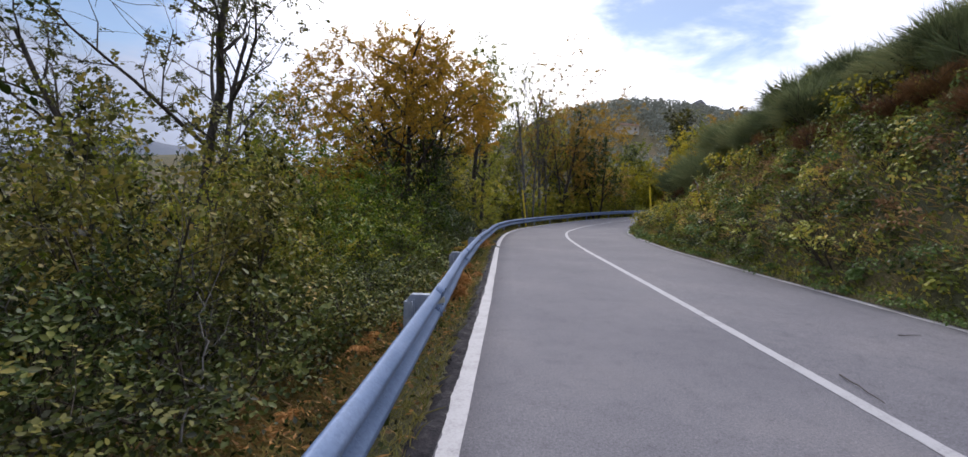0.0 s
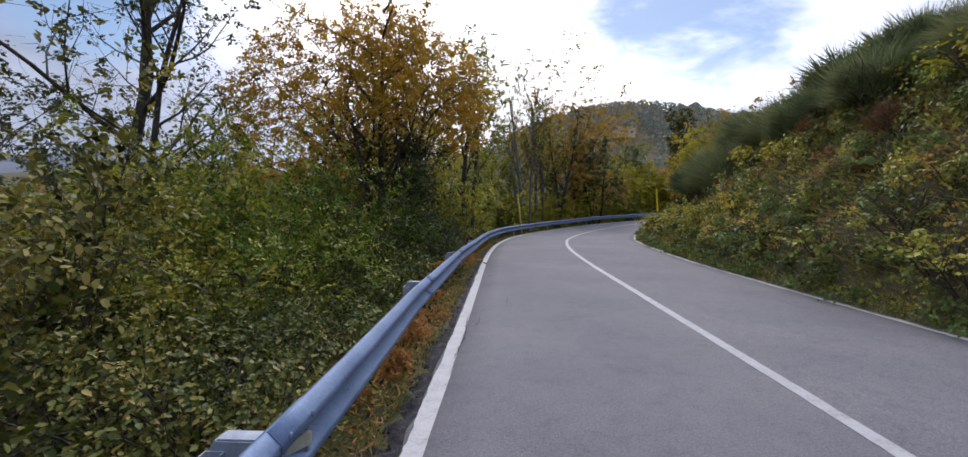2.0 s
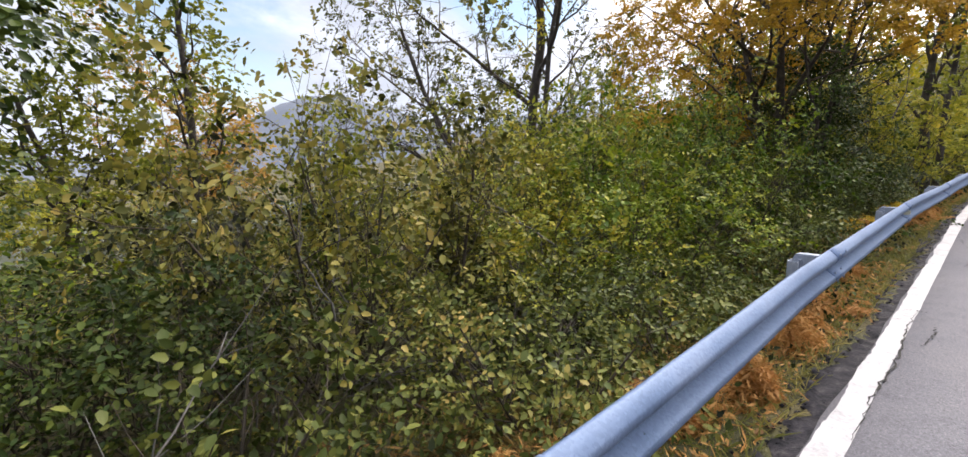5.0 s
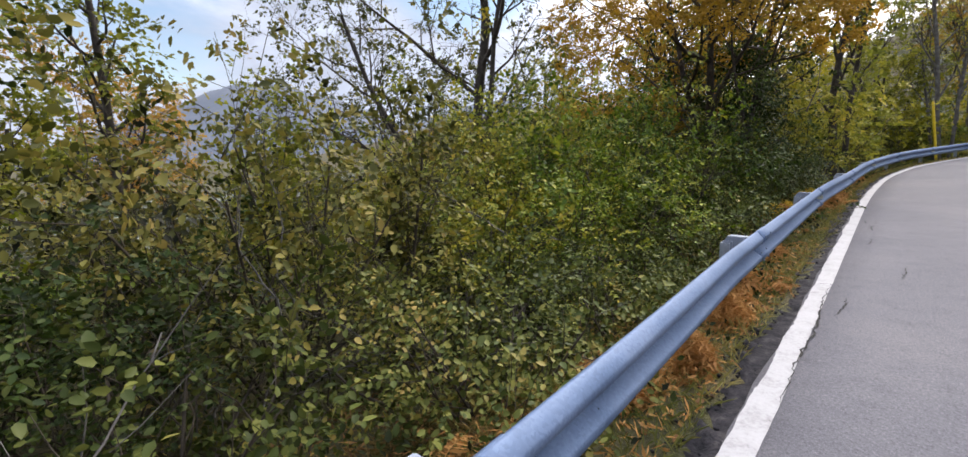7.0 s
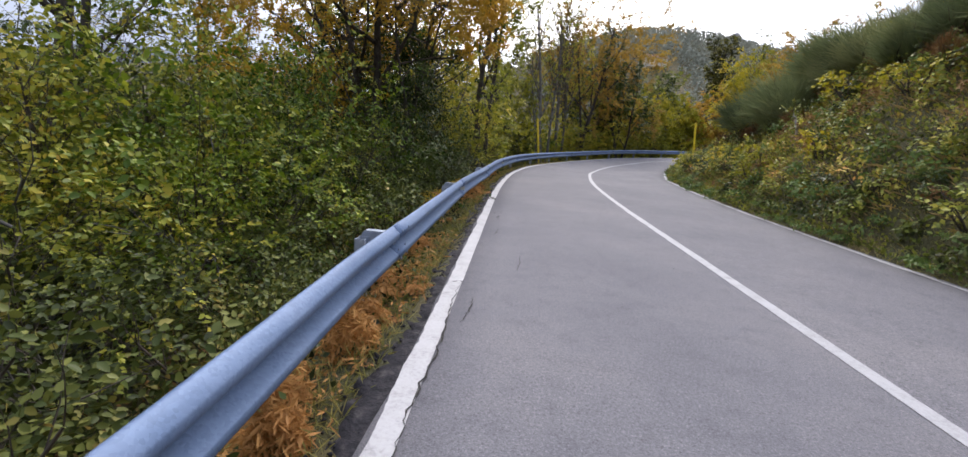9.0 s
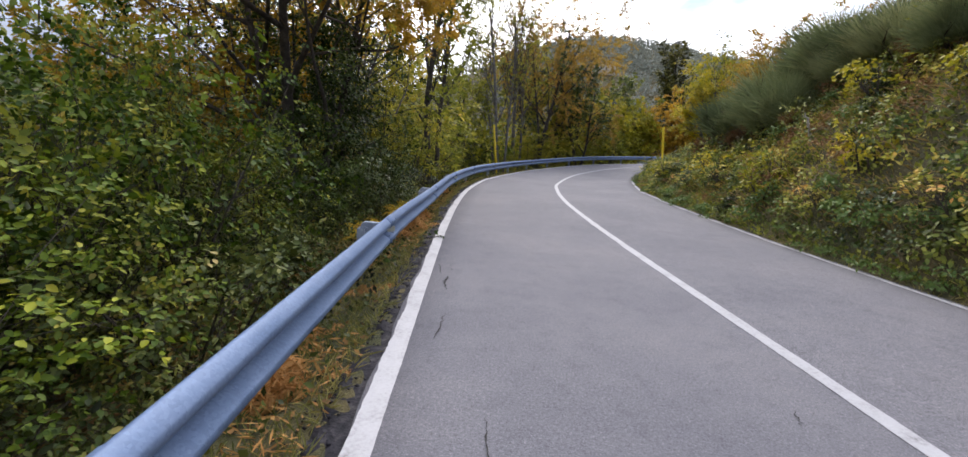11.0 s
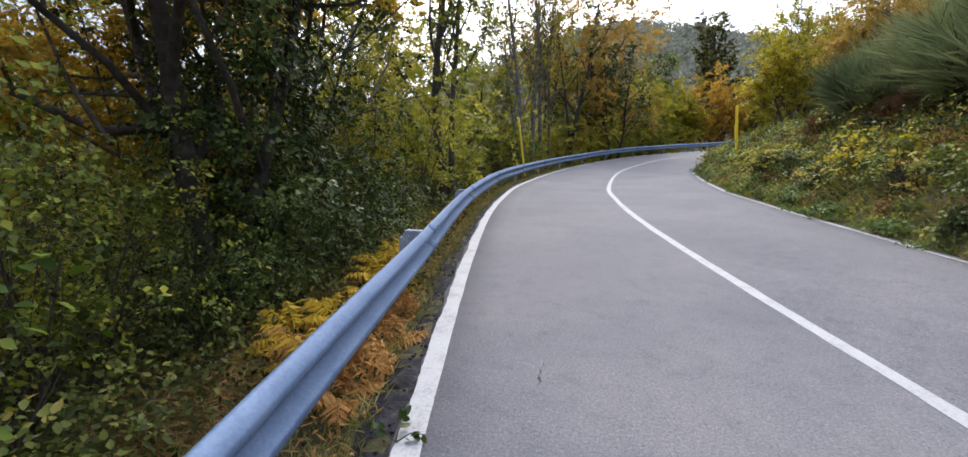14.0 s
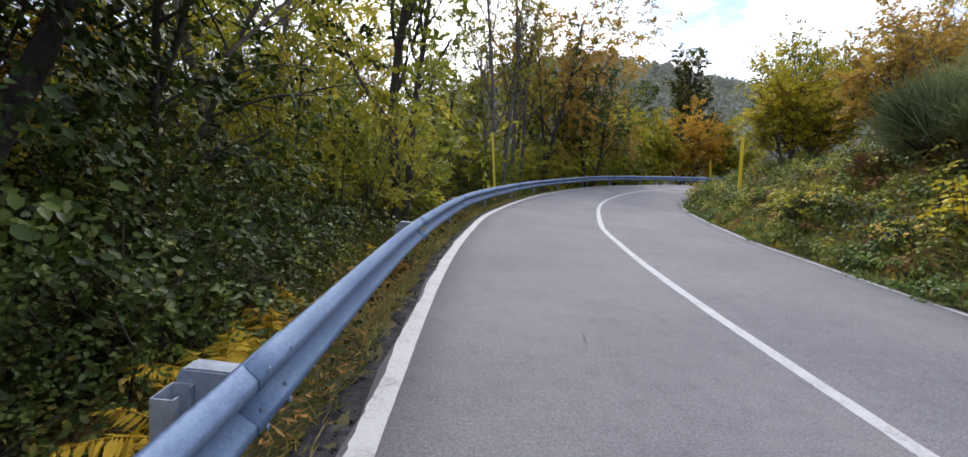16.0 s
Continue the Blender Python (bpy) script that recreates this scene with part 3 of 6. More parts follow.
def height(x, y):
    """The ground's height."""
    shape = np.shape(x)
    x, y = np.asarray(x, float).ravel(), np.asarray(y, float).ravel()
    off, idx = road_coords(x, y)
    z0 = LINE[idx, 2]
    along_y = LINE[idx, 1]
    # left: a short verge, then the slope down to the valley
    o = np.maximum(-off - 0.16, 0)
    left = np.interp(o, [0, 0.25, 0.7, 1.5, 3, 6, 12, 30, 80, 250, 600, 4000], [-0.02, -0.10, -0.28, -0.62, -1.05, -1.5, -2.1, -4.5, -14, -30, -30, -30])
    left = left + lumps(x, y, 1.1, 0.4) * 0.06 * np.clip(o, 0, 1) + lumps(x, y, 4.0, 1.4) * 0.2 * np.clip((o - 2) / 4, 0, 1)
    # right: the cut bank, steep at its foot, with its crest some metres up
    wid = WID[idx]
    o = np.maximum(off - wid - 0.10, 0)
    k = np.interp(along_y, [-60, 10, 14, 19, 24, 28, 40], [1.08, 1.08, 0.95, 0.55, 0.48, 0.40, 0.35])
    k = k + (np.interp(along_y, [-60, 10, 14, 19, 23, 27, 34], [1.02, 1.02, 1.0, 0.86, 0.78, 0.5, 0.42]) - k) * np.clip((o - 1.2) / 2.0, 0, 1)
    right = k * np.interp(o, [0, 0.2, 0.5, 1.0, 1.5, 3, 5, 8, 20, 60, 300, 4000], [0, 0.22, 0.9, 1.75, 2.5, 4.1, 5.3, 5.8, 6.6, 10, 26, 26])
    right = right + lumps(x, y, 1.3, 2.2) * 0.16 * np.clip(o - 0.3, 0, 1) + lumps(x, y, 4.5, 0.2) * 0.35 * np.clip((o - 2) / 3, 0, 1)
    z = np.where(off < 0, left, np.where(off > wid, right + 0.06, -0.08))
    # the hills all round
    r = np.hypot(x, y)
    far = hill(x, y, 150, 430, 72, 150, 95, 0.2) + hill(x, y, 40, 330, 40, 110, 70) + hill(x, y, -330, 520, 75, 260, 120, 0.3) + hill(x, y, 420, 240, 95, 190, 190)
    far = far + hill(x, y, 168, 440, 22, 18, 18) + hill(x, y, 84, 390, 12, 40, 30) + hill(x, y, -120, -260, 40, 200, 90) + hill(x, y, 330, -150, 80, 160, 160)
    far = far * np.clip((r - 60) / 120, 0, 1) + lumps(x, y, 60, 0.7) * 3.5 * np.clip((r - 120) / 150, 0, 1)
    return (z + z0 * np.exp(-(np.abs(off) / 60.0) ** 2) + far).reshape(shape)


def ground_z(x, y):
    return float(lying_z(np.array([x]), np.array([y]))[0])


def lying_z(x, y):
    """The height of the ground's mesh itself, between its corners."""
    i = np.clip(np.searchsorted(gx, x) - 1, 0, len(gx) - 2)
    j = np.clip(np.searchsorted(gy, y) - 1, 0, len(gy) - 2)
    u, w = (x - gx[i]) / (gx[i + 1] - gx[i]), (y - gy[j]) / (gy[j + 1] - gy[j])
    return (GZ[j, i] * (1 - u) + GZ[j, i + 1] * u) * (1 - w) + (GZ[j + 1, i] * (1 - u) + GZ[j + 1, i + 1] * u) * w


def spaced(a, b, step, reach, grow_by=1.16):
    """Fine steps from a to b, and ever longer ones beyond."""
    mid = list(np.arange(a, b, step))
    s, lo, hi = step, [], []
    v, w = a, mid[-1]
    while w < reach or v > -reach:
        s *= grow_by
        v, w = v - s, w + s
        lo.append(v)
        hi.append(w)
    return np.array(lo[::-1] + mid + hi)


gx, gy = spaced(-8, 14, 0.2, 3600, 1.11), spaced(-4, 48, 0.25, 3600, 1.11)
GX, GY = np.meshgrid(gx, gy)
GZ = height(GX, GY)
gi = np.arange(len(gx) * len(gy)).reshape(len(gy), len(gx))
ground = new("ground", raw_mesh("ground", np.stack([GX, GY, GZ], -1), quads=np.stack([gi[:-1, :-1], gi[:-1, 1:], gi[1:, 1:], gi[1:, :-1]], -1).reshape(-1, 4), mat=EARTH, smooth=True))
tagged(ground, "brown soil slope under leaf litter and undergrowth", "ground", kind="structure")


def ribbon(name, o0, o1, z, mat, first=0, last=None, rough=0.0, thick=0.0, seed=0, cols=1, both=True):
    """A strip along the road between two offsets; rough: how far its edges wander; thick: its depth."""
    rng = np.random.default_rng(seed)
    ln, rt = LINE[first:last], RIGHT[first:last]
    n = len(ln)

    def edge(o, w):
        j = rng.normal(size=n) * w + np.convolve(rng.normal(size=n), np.ones(7) / 7, "same") * w * 1.2
        p = ln + rt * (o + j)[:, None]
        p[:, 2] = ln[:, 2] + z
        return p
    a, b = edge(o0, rough), edge(o1, rough if both else 0.0)
    rows = []
    for f in np.linspace(0, 1, cols + 1):
        q = a + (b - a) * f
        q[:, 2] += cross_rise(o0 + (o1 - o0) * f)
        rows.append(q)
    b = rows[-1]
    if thick:
        rows = [a - [0, 0, thick]] + rows + [b - [0, 0, thick]]
    v = np.stack(rows, 1)
    m = len(rows)
    i = np.arange(n * m).reshape(n, m)
    return raw_mesh(name, v, quads=np.stack([i[:-1, :-1], i[:-1, 1:], i[1:, 1:], i[1:, :-1]], -1).reshape(-1, 4), mat=mat)


def fine_line(a, b, step=0.05):
    """The road's line resampled between two distances, for ragged edges."""
    s = np.arange(a, b, step)
    return np.stack([np.interp(s, ARC, LINE[:, i]) for i in range(3)], 1), np.stack([np.interp(s, ARC, RIGHT[:, i]) for i in range(3)], 1)


S0 = float(np.interp(0, LINE[:, 1][:200], ARC[:200])) if LINE[199, 1] > 0 else float(ARC[np.argmin(np.abs(LINE[:, 1]) + np.abs(LINE[:, 0] - 0.3))])

road = new("road", ribbon("road", -0.075, WID + 0.06, 0.0, ASPHALT, thick=0.12, rough=0.012, seed=3, cols=12))
tagged(road, "worn grey asphalt two-lane mountain road, dry, bending right", "road", kind="structure")


def ragged_strip(name, o0, o1, s0, s1, z, mat, rough0, rough1, seed, step=0.04, parent=None, label=""):
    rng = np.random.default_rng(seed)
    ln, rt = fine_line(s0, s1, step)
    n = len(ln)

    def wander(w):
        return (rng.normal(size=n) * 0.5 + np.convolve(rng.normal(size=n), np.ones(9) / 3, "same")) * w
    s = np.arange(s0, s1, step)
    if o0 > 3:
        o0, o1 = o0 + np.interp(s, ARC, WID), o1 + np.interp(s, ARC, WID)
        o0, o1 = o0 - 9, o1 - 9
    a = ln + rt * (o0 + wander(rough0))[:, None] + [0, 0, z]
    b = ln + rt * (o1 + wander(rough1))[:, None] + [0, 0, z]
    a[:, 2] += cross_rise(o0)
    b[:, 2] += cross_rise(o1)
    v = np.stack([a, b], 1)
    i = np.arange(2 * n).reshape(n, 2)
    return part(name, raw_mesh(name, v, quads=np.stack([i[:-1, 0], i[:-1, 1], i[1:, 1], i[1:, 0]], -1), mat=mat), None, parent, label)


ragged_strip("edge_line", -0.060, 0.060, S0 - 25, S0 + 110, 0.004, PAINT, 0.0045, 0.0012, 11, parent=road, label="chipped white edge line")
ragged_strip("centre_line", CENTRE - 0.058, CENTRE + 0.058, S0 - 25, S0 + 110, 0.004, PAINT, 0.002, 0.002, 12, parent=road, label="solid white centre line")
ragged_strip("edge_line", 9 - 0.10, 9 - 0.02, S0 + 2, S0 + 110, 0.004, PAINT, 0.004, 0.010, 13, parent=road, label="thin white edge line, partly overgrown")


def crack(points, width, seed):
    """A crack in the asphalt: a thin jagged strip."""
    rng = np.random.default_rng(seed)
    p = np.array(points, float)
    s = np.linspace(0, len(p) - 1, 14 * (len(p) - 1))
    q = np.stack([np.interp(s, np.arange(len(p)), p[:, i]) for i in range(2)], 1) + rng.normal(size=(len(s), 2)) * 0.007
    w = width * rng.uniform(0.3, 1.2, len(s)) * np.sin(np.linspace(0.15, 3.0, len(s)))
    v = np.zeros((len(s), 2, 3))
    v[:, 0, :2], v[:, 1, :2] = q - np.stack([w, w * 0], 1), q + np.stack([w, w * 0], 1)
    v[..., 2] = 0.0075
    i = np.arange(2 * len(s)).reshape(-1, 2)
    part("crack", raw_mesh("crack", v, quads=np.stack([i[:-1, 0], i[:-1, 1], i[1:, 1], i[1:, 0]], -1), mat=CRACK), None, road)


for pts, w in [([(0.37, 10.35), (0.33, 10.6), (0.36, 10.8)], 0.010), ([(0.28, 10.85), (0.23, 11.2)], 0.006), ([(0.38, 10.9), (0.36, 11.2)], 0.005),
               ([(0.25, 5.1), (0.24, 5.6), (0.255, 6.2), (0.22, 6.9), (0.21, 7.4)], 0.007), ([(0.14, 7.38), (0.20, 7.43), (0.30, 7.40)], 0.005),
               ([(0.33, 6.6), (0.36, 6.9), (0.35, 7.1)], 0.006), ([(0.66, 7.9), (0.70, 8.2), (0.69, 8.5)], 0.006), ([(0.36, 9.3), (0.40, 9.8)], 0.006),
               ([(2.3, 8.6), (2.36, 8.75)], 0.006), ([(0.7, 13.0), (0.76, 13.3)], 0.004), ([(1.4, 16.8), (1.45, 17.1)], 0.004)]:
    crack(pts, w, int(pts[0][1] * 100))

# the crumbled older layer that shows beside the edge line
rng = np.random.default_rng(5)
ln, rt = fine_line(S0 - 6, S0 + 60, 0.06)
n = len(ln)
o_in, o_out = np.full(n, -0.06), -0.225 + np.convolve(rng.normal(size=n), np.ones(15) / 8, "same") * 0.06 + rng.normal(size=n) * 0.012
rows = [ln + rt * o_in[:, None] + [0, 0, -0.010], ln + rt * ((o_in + o_out) / 2 + rng.normal(size=n) * 0.01)[:, None] + np.stack([np.zeros(n), np.zeros(n), -0.022 + rng.normal(size=n) * 0.016], 1),
        ln + rt * o_out[:, None] + np.stack([np.zeros(n), np.zeros(n), -0.035 + rng.normal(size=n) * 0.016], 1), ln + rt * (o_out - 0.04)[:, None] + [0, 0, -0.14]]
v = np.stack(rows, 1)
i = np.arange(n * 4).reshape(n, 4)
part("crumbled_edge", raw_mesh("crumbled_edge", v, quads=np.stack([i[:-1, :-1], i[:-1, 1:], i[1:, 1:], i[1:, :-1]], -1).reshape(-1, 4), mat=BITUMEN), None, road, "dark crumbling old bitumen edge")


# ---- guardrail ----
BEAM_OFF, BEAM_TOP = -0.40, 0.435                       # face of the beam from the edge line, its top over the road


def beam_profile():
    """The W section: (depth towards the road, height below the top)."""
    pts = [(-0.075, 0.006), (-0.062, 0.0), (-0.050, 0.003), (-0.005, 0.046), (0.0, 0.054), (0.0, 0.084), (-0.005, 0.092), (-0.074, 0.138), (-0.080, 0.146),
           (-0.080, 0.164), (-0.074, 0.172), (-0.005, 0.218), (0.0, 0.226), (0.0, 0.256), (-0.005, 0.264), (-0.050, 0.307), (-0.062, 0.310), (-0.075, 0.304)]
    return np.array(pts)


def beam_rise(s):
    return np.interp(s, [S0 + 14, S0 + 32, S0 + 48, S0 + 90], [0.0, 0.12, 0.2, 0.2])


def beam_shift(s):
    return np.interp(s, [S0 - 3, S0 + 1, S0 + 4, S0 + 6.5, S0 + 9, S0 + 12, S0 + 15, S0 + 22], [0.15, 0.11, 0.03, -0.045, -0.04, -0.02, 0.085, 0.07])


guardrail = thing("guardrail", (0, 0, 0), "galvanised steel W-beam guardrail on posts along the road edge", "guardrail", kind="")
prof = beam_profile()


def beam(s0, s1, lap):
    """One length of beam, its far end lapped behind the next."""
    s = np.linspace(s0, s1, 17)
    c = np.stack([np.interp(s, ARC, LINE[:, k]) for k in range(3)], 1)
    r = unit(np.stack([np.interp(s, ARC, RIGHT[:, k]) for k in range(3)], 1))
    push = np.linspace(0.0, -lap, len(s)) + beam_shift(s)
    outer = c[:, None] + r[:, None] * (BEAM_OFF + prof[None, :, 0:1] + push[:, None, None])
    outer[..., 2] = (c[:, 2] + BEAM_TOP + beam_rise(s))[:, None] - prof[None, :, 1]
    nrm = np.zeros_like(prof)
    t = np.gradient(prof, axis=0)
    nrm[:, 0], nrm[:, 1] = t[:, 1], -t[:, 0]
    nrm = unit(nrm)
    inner = outer - r[:, None] * (0.0035 * nrm[None, :, 0:1])
    inner[..., 2] += 0.0035 * nrm[None, :, 1]
    n, m = len(s), len(prof)
    v = np.concatenate([outer.reshape(-1, 3), inner.reshape(-1, 3)])
    i = np.arange(n * m).reshape(n, m)
    q = np.stack([i[:-1, :-1], i[:-1, 1:], i[1:, 1:], i[1:, :-1]], -1).reshape(-1, 4)
    q2 = q[:, ::-1] + n * m
    edges = []
    for seq in (i[:, 0], i[::-1, -1], i[0, ::-1], i[-1]):
        edges.append(np.stack([seq[:-1], seq[1:], seq[1:] + n * m, seq[:-1] + n * m], -1))
    return raw_mesh("rail_beam", v, quads=np.concatenate([q, q2] + edges), mat=STEEL)


def box(bm, lo, hi):
    vs = [bm.verts.new((x, y, z)) for z in (lo[2], hi[2]) for y in (lo[1], hi[1]) for x in (lo[0], hi[0])]
    for f in ((0, 2, 3, 1), (4, 5, 7, 6), (0, 1, 5, 4), (2, 6, 7, 3), (0, 4, 6, 2), (1, 3, 7, 5)):
        bm.faces.new([vs[k] for k in f])


def channel(bm, width, depth, wall, z0, z1, lip=0.0):
    """A C-shaped upright, open along the road."""
    box(bm, (-depth, -width / 2, z0), (-depth + wall, width / 2, z1))
    box(bm, (-depth + wall, -width / 2, z0), (0, -width / 2 + wall, z1))
    box(bm, (-depth + wall, width / 2 - wall, z0), (0, width / 2, z1))
    if lip:
        box(bm, (-wall, -width / 2 + wall, z0), (0, -width / 2 + lip, z1))
        box(bm, (-wall, width / 2 - lip, z0), (0, width / 2 - wall, z1))


bm = bmesh.new()
channel(bm, 0.12, 0.08, 0.006, -1.3, 0.0, 0.03)
POST = bpy.data.meshes.new("post")
bm.to_mesh(POST)
bm.free()
POST.materials.append(BRIGHT_ZINC)
# spacer: a folded plate that carries the beam off the post
bm = bmesh.new()
rim = [(-0.24, 0.0), (-0.265, -0.03), (-0.265, -0.20), (-0.245, -0.235), (-0.015, -0.235), (0.0, -0.20), (0.0, 0.0)]
for y, flip in ((-0.045, False), (0.045, True)):
    vs = [bm.verts.new((x, y, z)) for x, z in rim]
    bm.faces.new(vs if flip else vs[::-1])
bm.verts.ensure_lookup_table()
m = len(rim)
for k in range(m):
    bm.faces.new((bm.verts[k], bm.verts[(k + 1) % m], bm.verts[m + (k + 1) % m], bm.verts[m + k]))
bmesh.ops.bevel(bm, geom=bm.edges[:], offset=0.008, segments=2, affect="EDGES")
SPACER = bpy.data.meshes.new("spacer")
bm.to_mesh(SPACER)
bm.free()
SPACER.materials.append(BRIGHT_ZINC)
bm = bmesh.new()
bmesh.ops.create_uvsphere(bm, u_segments=10, v_segments=6, radius=0.014, matrix=Matrix.Diagonal((0.55, 1, 1, 1)))
BOLTHEAD = bpy.data.meshes.new("bolt")
bm.to_mesh(BOLTHEAD)
bm.free()
BOLTHEAD.materials.append(BOLT)

bm = bmesh.new()
vs = [bm.verts.new(c) for c in ((-0.01, -0.075, -0.03), (-0.01, -0.075, 0.03), (0.062, 0.045, -0.026), (0.062, 0.045, 0.026), (0.062, 0.06, -0.026), (0.062, 0.06, 0.026), (-0.01, 0.075, -0.03), (-0.01, 0.075, 0.03))]
for f in ((0, 2, 3, 1), (2, 4, 5, 3), (4, 6, 7, 5), (1, 3, 5, 7), (0, 6, 4, 2), (0, 1, 7, 6)):
    bm.faces.new([vs[k] for k in f])
WEDGE = bpy.data.meshes.new("reflector")
bm.to_mesh(WEDGE)
bm.free()
WEDGE.materials.append(REFLECTOR)

POST_S0 = float(np.interp(3.30, LINE[:, 1], ARC))       # the first post the camera passes
for k in range(-3, 22):
    s = POST_S0 + 4.0 * k
    length = part("rail_beam", beam(s - 0.02, s + 4.30, 0.006), None, guardrail)
    c = np.array([np.interp(s + 0.10, ARC, LINE[:, j]) for j in range(3)])
    r = unit(np.array([np.interp(s + 0.10, ARC, RIGHT[:, j]) for j in range(3)]))
    top = c[2] + BEAM_TOP + float(beam_rise(s))
    turn = math.atan2(-r[0], r[1]) + math.pi / 2
    lean = radians(((k * 37) % 7 - 3) * 0.5)
    away = BEAM_OFF + float(beam_shift(s))
    back = c + r * (away - 0.075)
    sp = part("spacer", SPACER, None, guardrail)
    sp.matrix_basis = Matrix.Translation((back[0], back[1], top - 0.075)) @ Matrix.Rotation(turn, 4, "Z") @ Matrix.Rotation(lean, 4, "Y")
    po = part("post", POST, None, guardrail)
    pb = c + r * (away - 0.075 - 0.195) - np.array([-r[1], r[0], 0.0]) * 0.105
    po.matrix_basis = Matrix.Translation((pb[0], pb[1], top - 0.125)) @ Matrix.Rotation(turn, 4, "Z") @ Matrix.Rotation(lean * 0.5, 4, "Y")
    if k % 2 == 0:                                      # a pale reflector in the valley of the beam
        q = np.array([np.interp(s + 0.20, ARC, LINE[:, j]) for j in range(3)]) + r * (away - 0.070)
        re = part("reflector", WEDGE, None, length, "pale reflector in the beam's groove")
        re.matrix_basis = Matrix.Translation((q[0], q[1], top - 0.155)) @ Matrix.Rotation(turn, 4, "Z")
    if -1 <= k <= 8:
        for ds, dz, dd in ((0.05, 0.045, -0.004), (0.25, 0.045, -0.004), (0.05, 0.108, -0.029), (0.25, 0.108, -0.029), (0.05, 0.204, -0.026), (0.25, 0.204, -0.026), (0.05, 0.268, -0.004), (0.25, 0.268, -0.004), (0.10, 0.16, -0.076)):
            q = np.array([np.interp(s + ds, ARC, LINE[:, j]) for j in range(3)]) + r * (away + dd + 0.003)
            bo = part("bolt", BOLTHEAD, None, length)
            bo.matrix_basis = Matrix.Translation((q[0], q[1], c[2] + BEAM_TOP + float(beam_rise(s)) - dz)) @ Matrix.Rotation(turn, 4, "Z")


# ---- snow poles ----
def snow_pole(at, tall, lean, label):
    ob = thing("snow_pole", at, label, "snow pole", "yellow snow poles")
    part("pole", tubes("pole", [([(0, 0, -0.3), (0, 0, tall - 0.02), (0, 0, tall)], [0.05, 0.05, 0.045])], YELLOW, 12), None, ob)
    bm = bmesh.new()
    bmesh.ops.create_cone(bm, cap_ends=True, segments=12, radius1=0.052, radius2=0.04, depth=0.03, matrix=Matrix.Translation((0, 0, tall + 0.01)))
    part("cap", bm, YELLOW, ob)
    ob.matrix_basis = Matrix.Translation(at) @ Matrix.Rotation(radians(lean[0]), 4, "X") @ Matrix.Rotation(radians(lean[1]), 4, "Y")


for x, y, top, lean, label in [(1.72, 33.2, 2.5, -8, "tall yellow snow pole behind the guardrail"), (9.38, 28.45, 2.8, -6, "tall yellow snow pole at the foot of the bank"),
                               (21.6, 52.9, 3.3, -10, "distant yellow snow pole beyond the bend")]:
    zz = ground_z(x, y)
    snow_pole((x, y, zz), top - zz, (0, lean), label)


# ---- trees ----
SPREADING = dict(levels=3, count=[7, 6, 5], first=[0.35, 0.25, 0.2], angle=(30, 62), ratio=[0.5, 0.5, 0.5], wobble=0.14, rise=[0.05, 0.10, 0.06, 0.0])
SLENDER = dict(levels=3, count=[10, 5, 4], first=[0.3, 0.25, 0.2], angle=(25, 50), ratio=[0.34, 0.5, 0.5], wobble=0.10, rise=[0.10, 0.14, 0.08, 0.0])
BUSHY = dict(levels=2, count=[9, 6], first=[0.15, 0.15], angle=(25, 60), ratio=[0.5, 0.5], wobble=0.16, rise=[0.02, 0.05, 0.0])


def on_ground(x, y, sink=0.1):
    return (x, y, ground_z(x, y) - sink)


def column_leaves(leaf, centre, radius, low, high, clumps, size, name="ivy"):
    """A mantle of leafy clumps round a trunk."""
    def add(rng, ob, out):
        a, h = rng.uniform(0, 6.283, clumps), rng.uniform(0, 1, clumps)
        r = radius * (1 + 0.3 * np.sin(3 * a + 5 * h) + 0.25 * np.sin(21 * h + 2 * a)) * np.sqrt(rng.uniform(0.3, 1, clumps)) * (1 - 0.6 * h ** 2.2)
        c = np.stack([centre[0] + r * np.cos(a), centre[1] + r * np.sin(a), low + (high - low) * h], 1)
        k = np.repeat(np.arange(clumps), 32)
        o = unit(np.stack([np.cos(a), np.sin(a), 0.3 + 0 * a], 1))[k]
        p = c[k] + rng.normal(size=(len(k), 3)) * [0.13, 0.13, 0.10]
        ln = size * rng.uniform(0.7, 1.3, len(k))
        part(name, leaf_mesh(name, rng, p, o * 0.5 + rng.normal(size=p.shape) * 0.5 + [0, 0, -0.6], ln, ln * 0.7, leaf, full=True, face=o + rng.normal(size=p.shape) * 0.4 + [0, 0, 0.5]), None, ob, "dark evergreen ivy leaves")
    return add


def bare_bough(start, way, length, radius, seed):
    """A leafless bough that forks into bowed twigs."""
    def add(rng, ob, out):
        twigs = []
        grow(np.random.default_rng(seed), start, way, length, radius, 0, dict(levels=2, count=[7, 4], first=[0.3, 0.2], angle=(15, 35), ratio=[0.34, 0.5], wobble=0.10, rise=[0.02, 0.08, 0.12]), twigs)
        part("bare_bough", tubes("bare_bough", [(p, np.maximum(r, 0.004)) for _, p, r in twigs], TWIG, 4), None, ob, "leafless dark bough with bowed twigs")
    return add


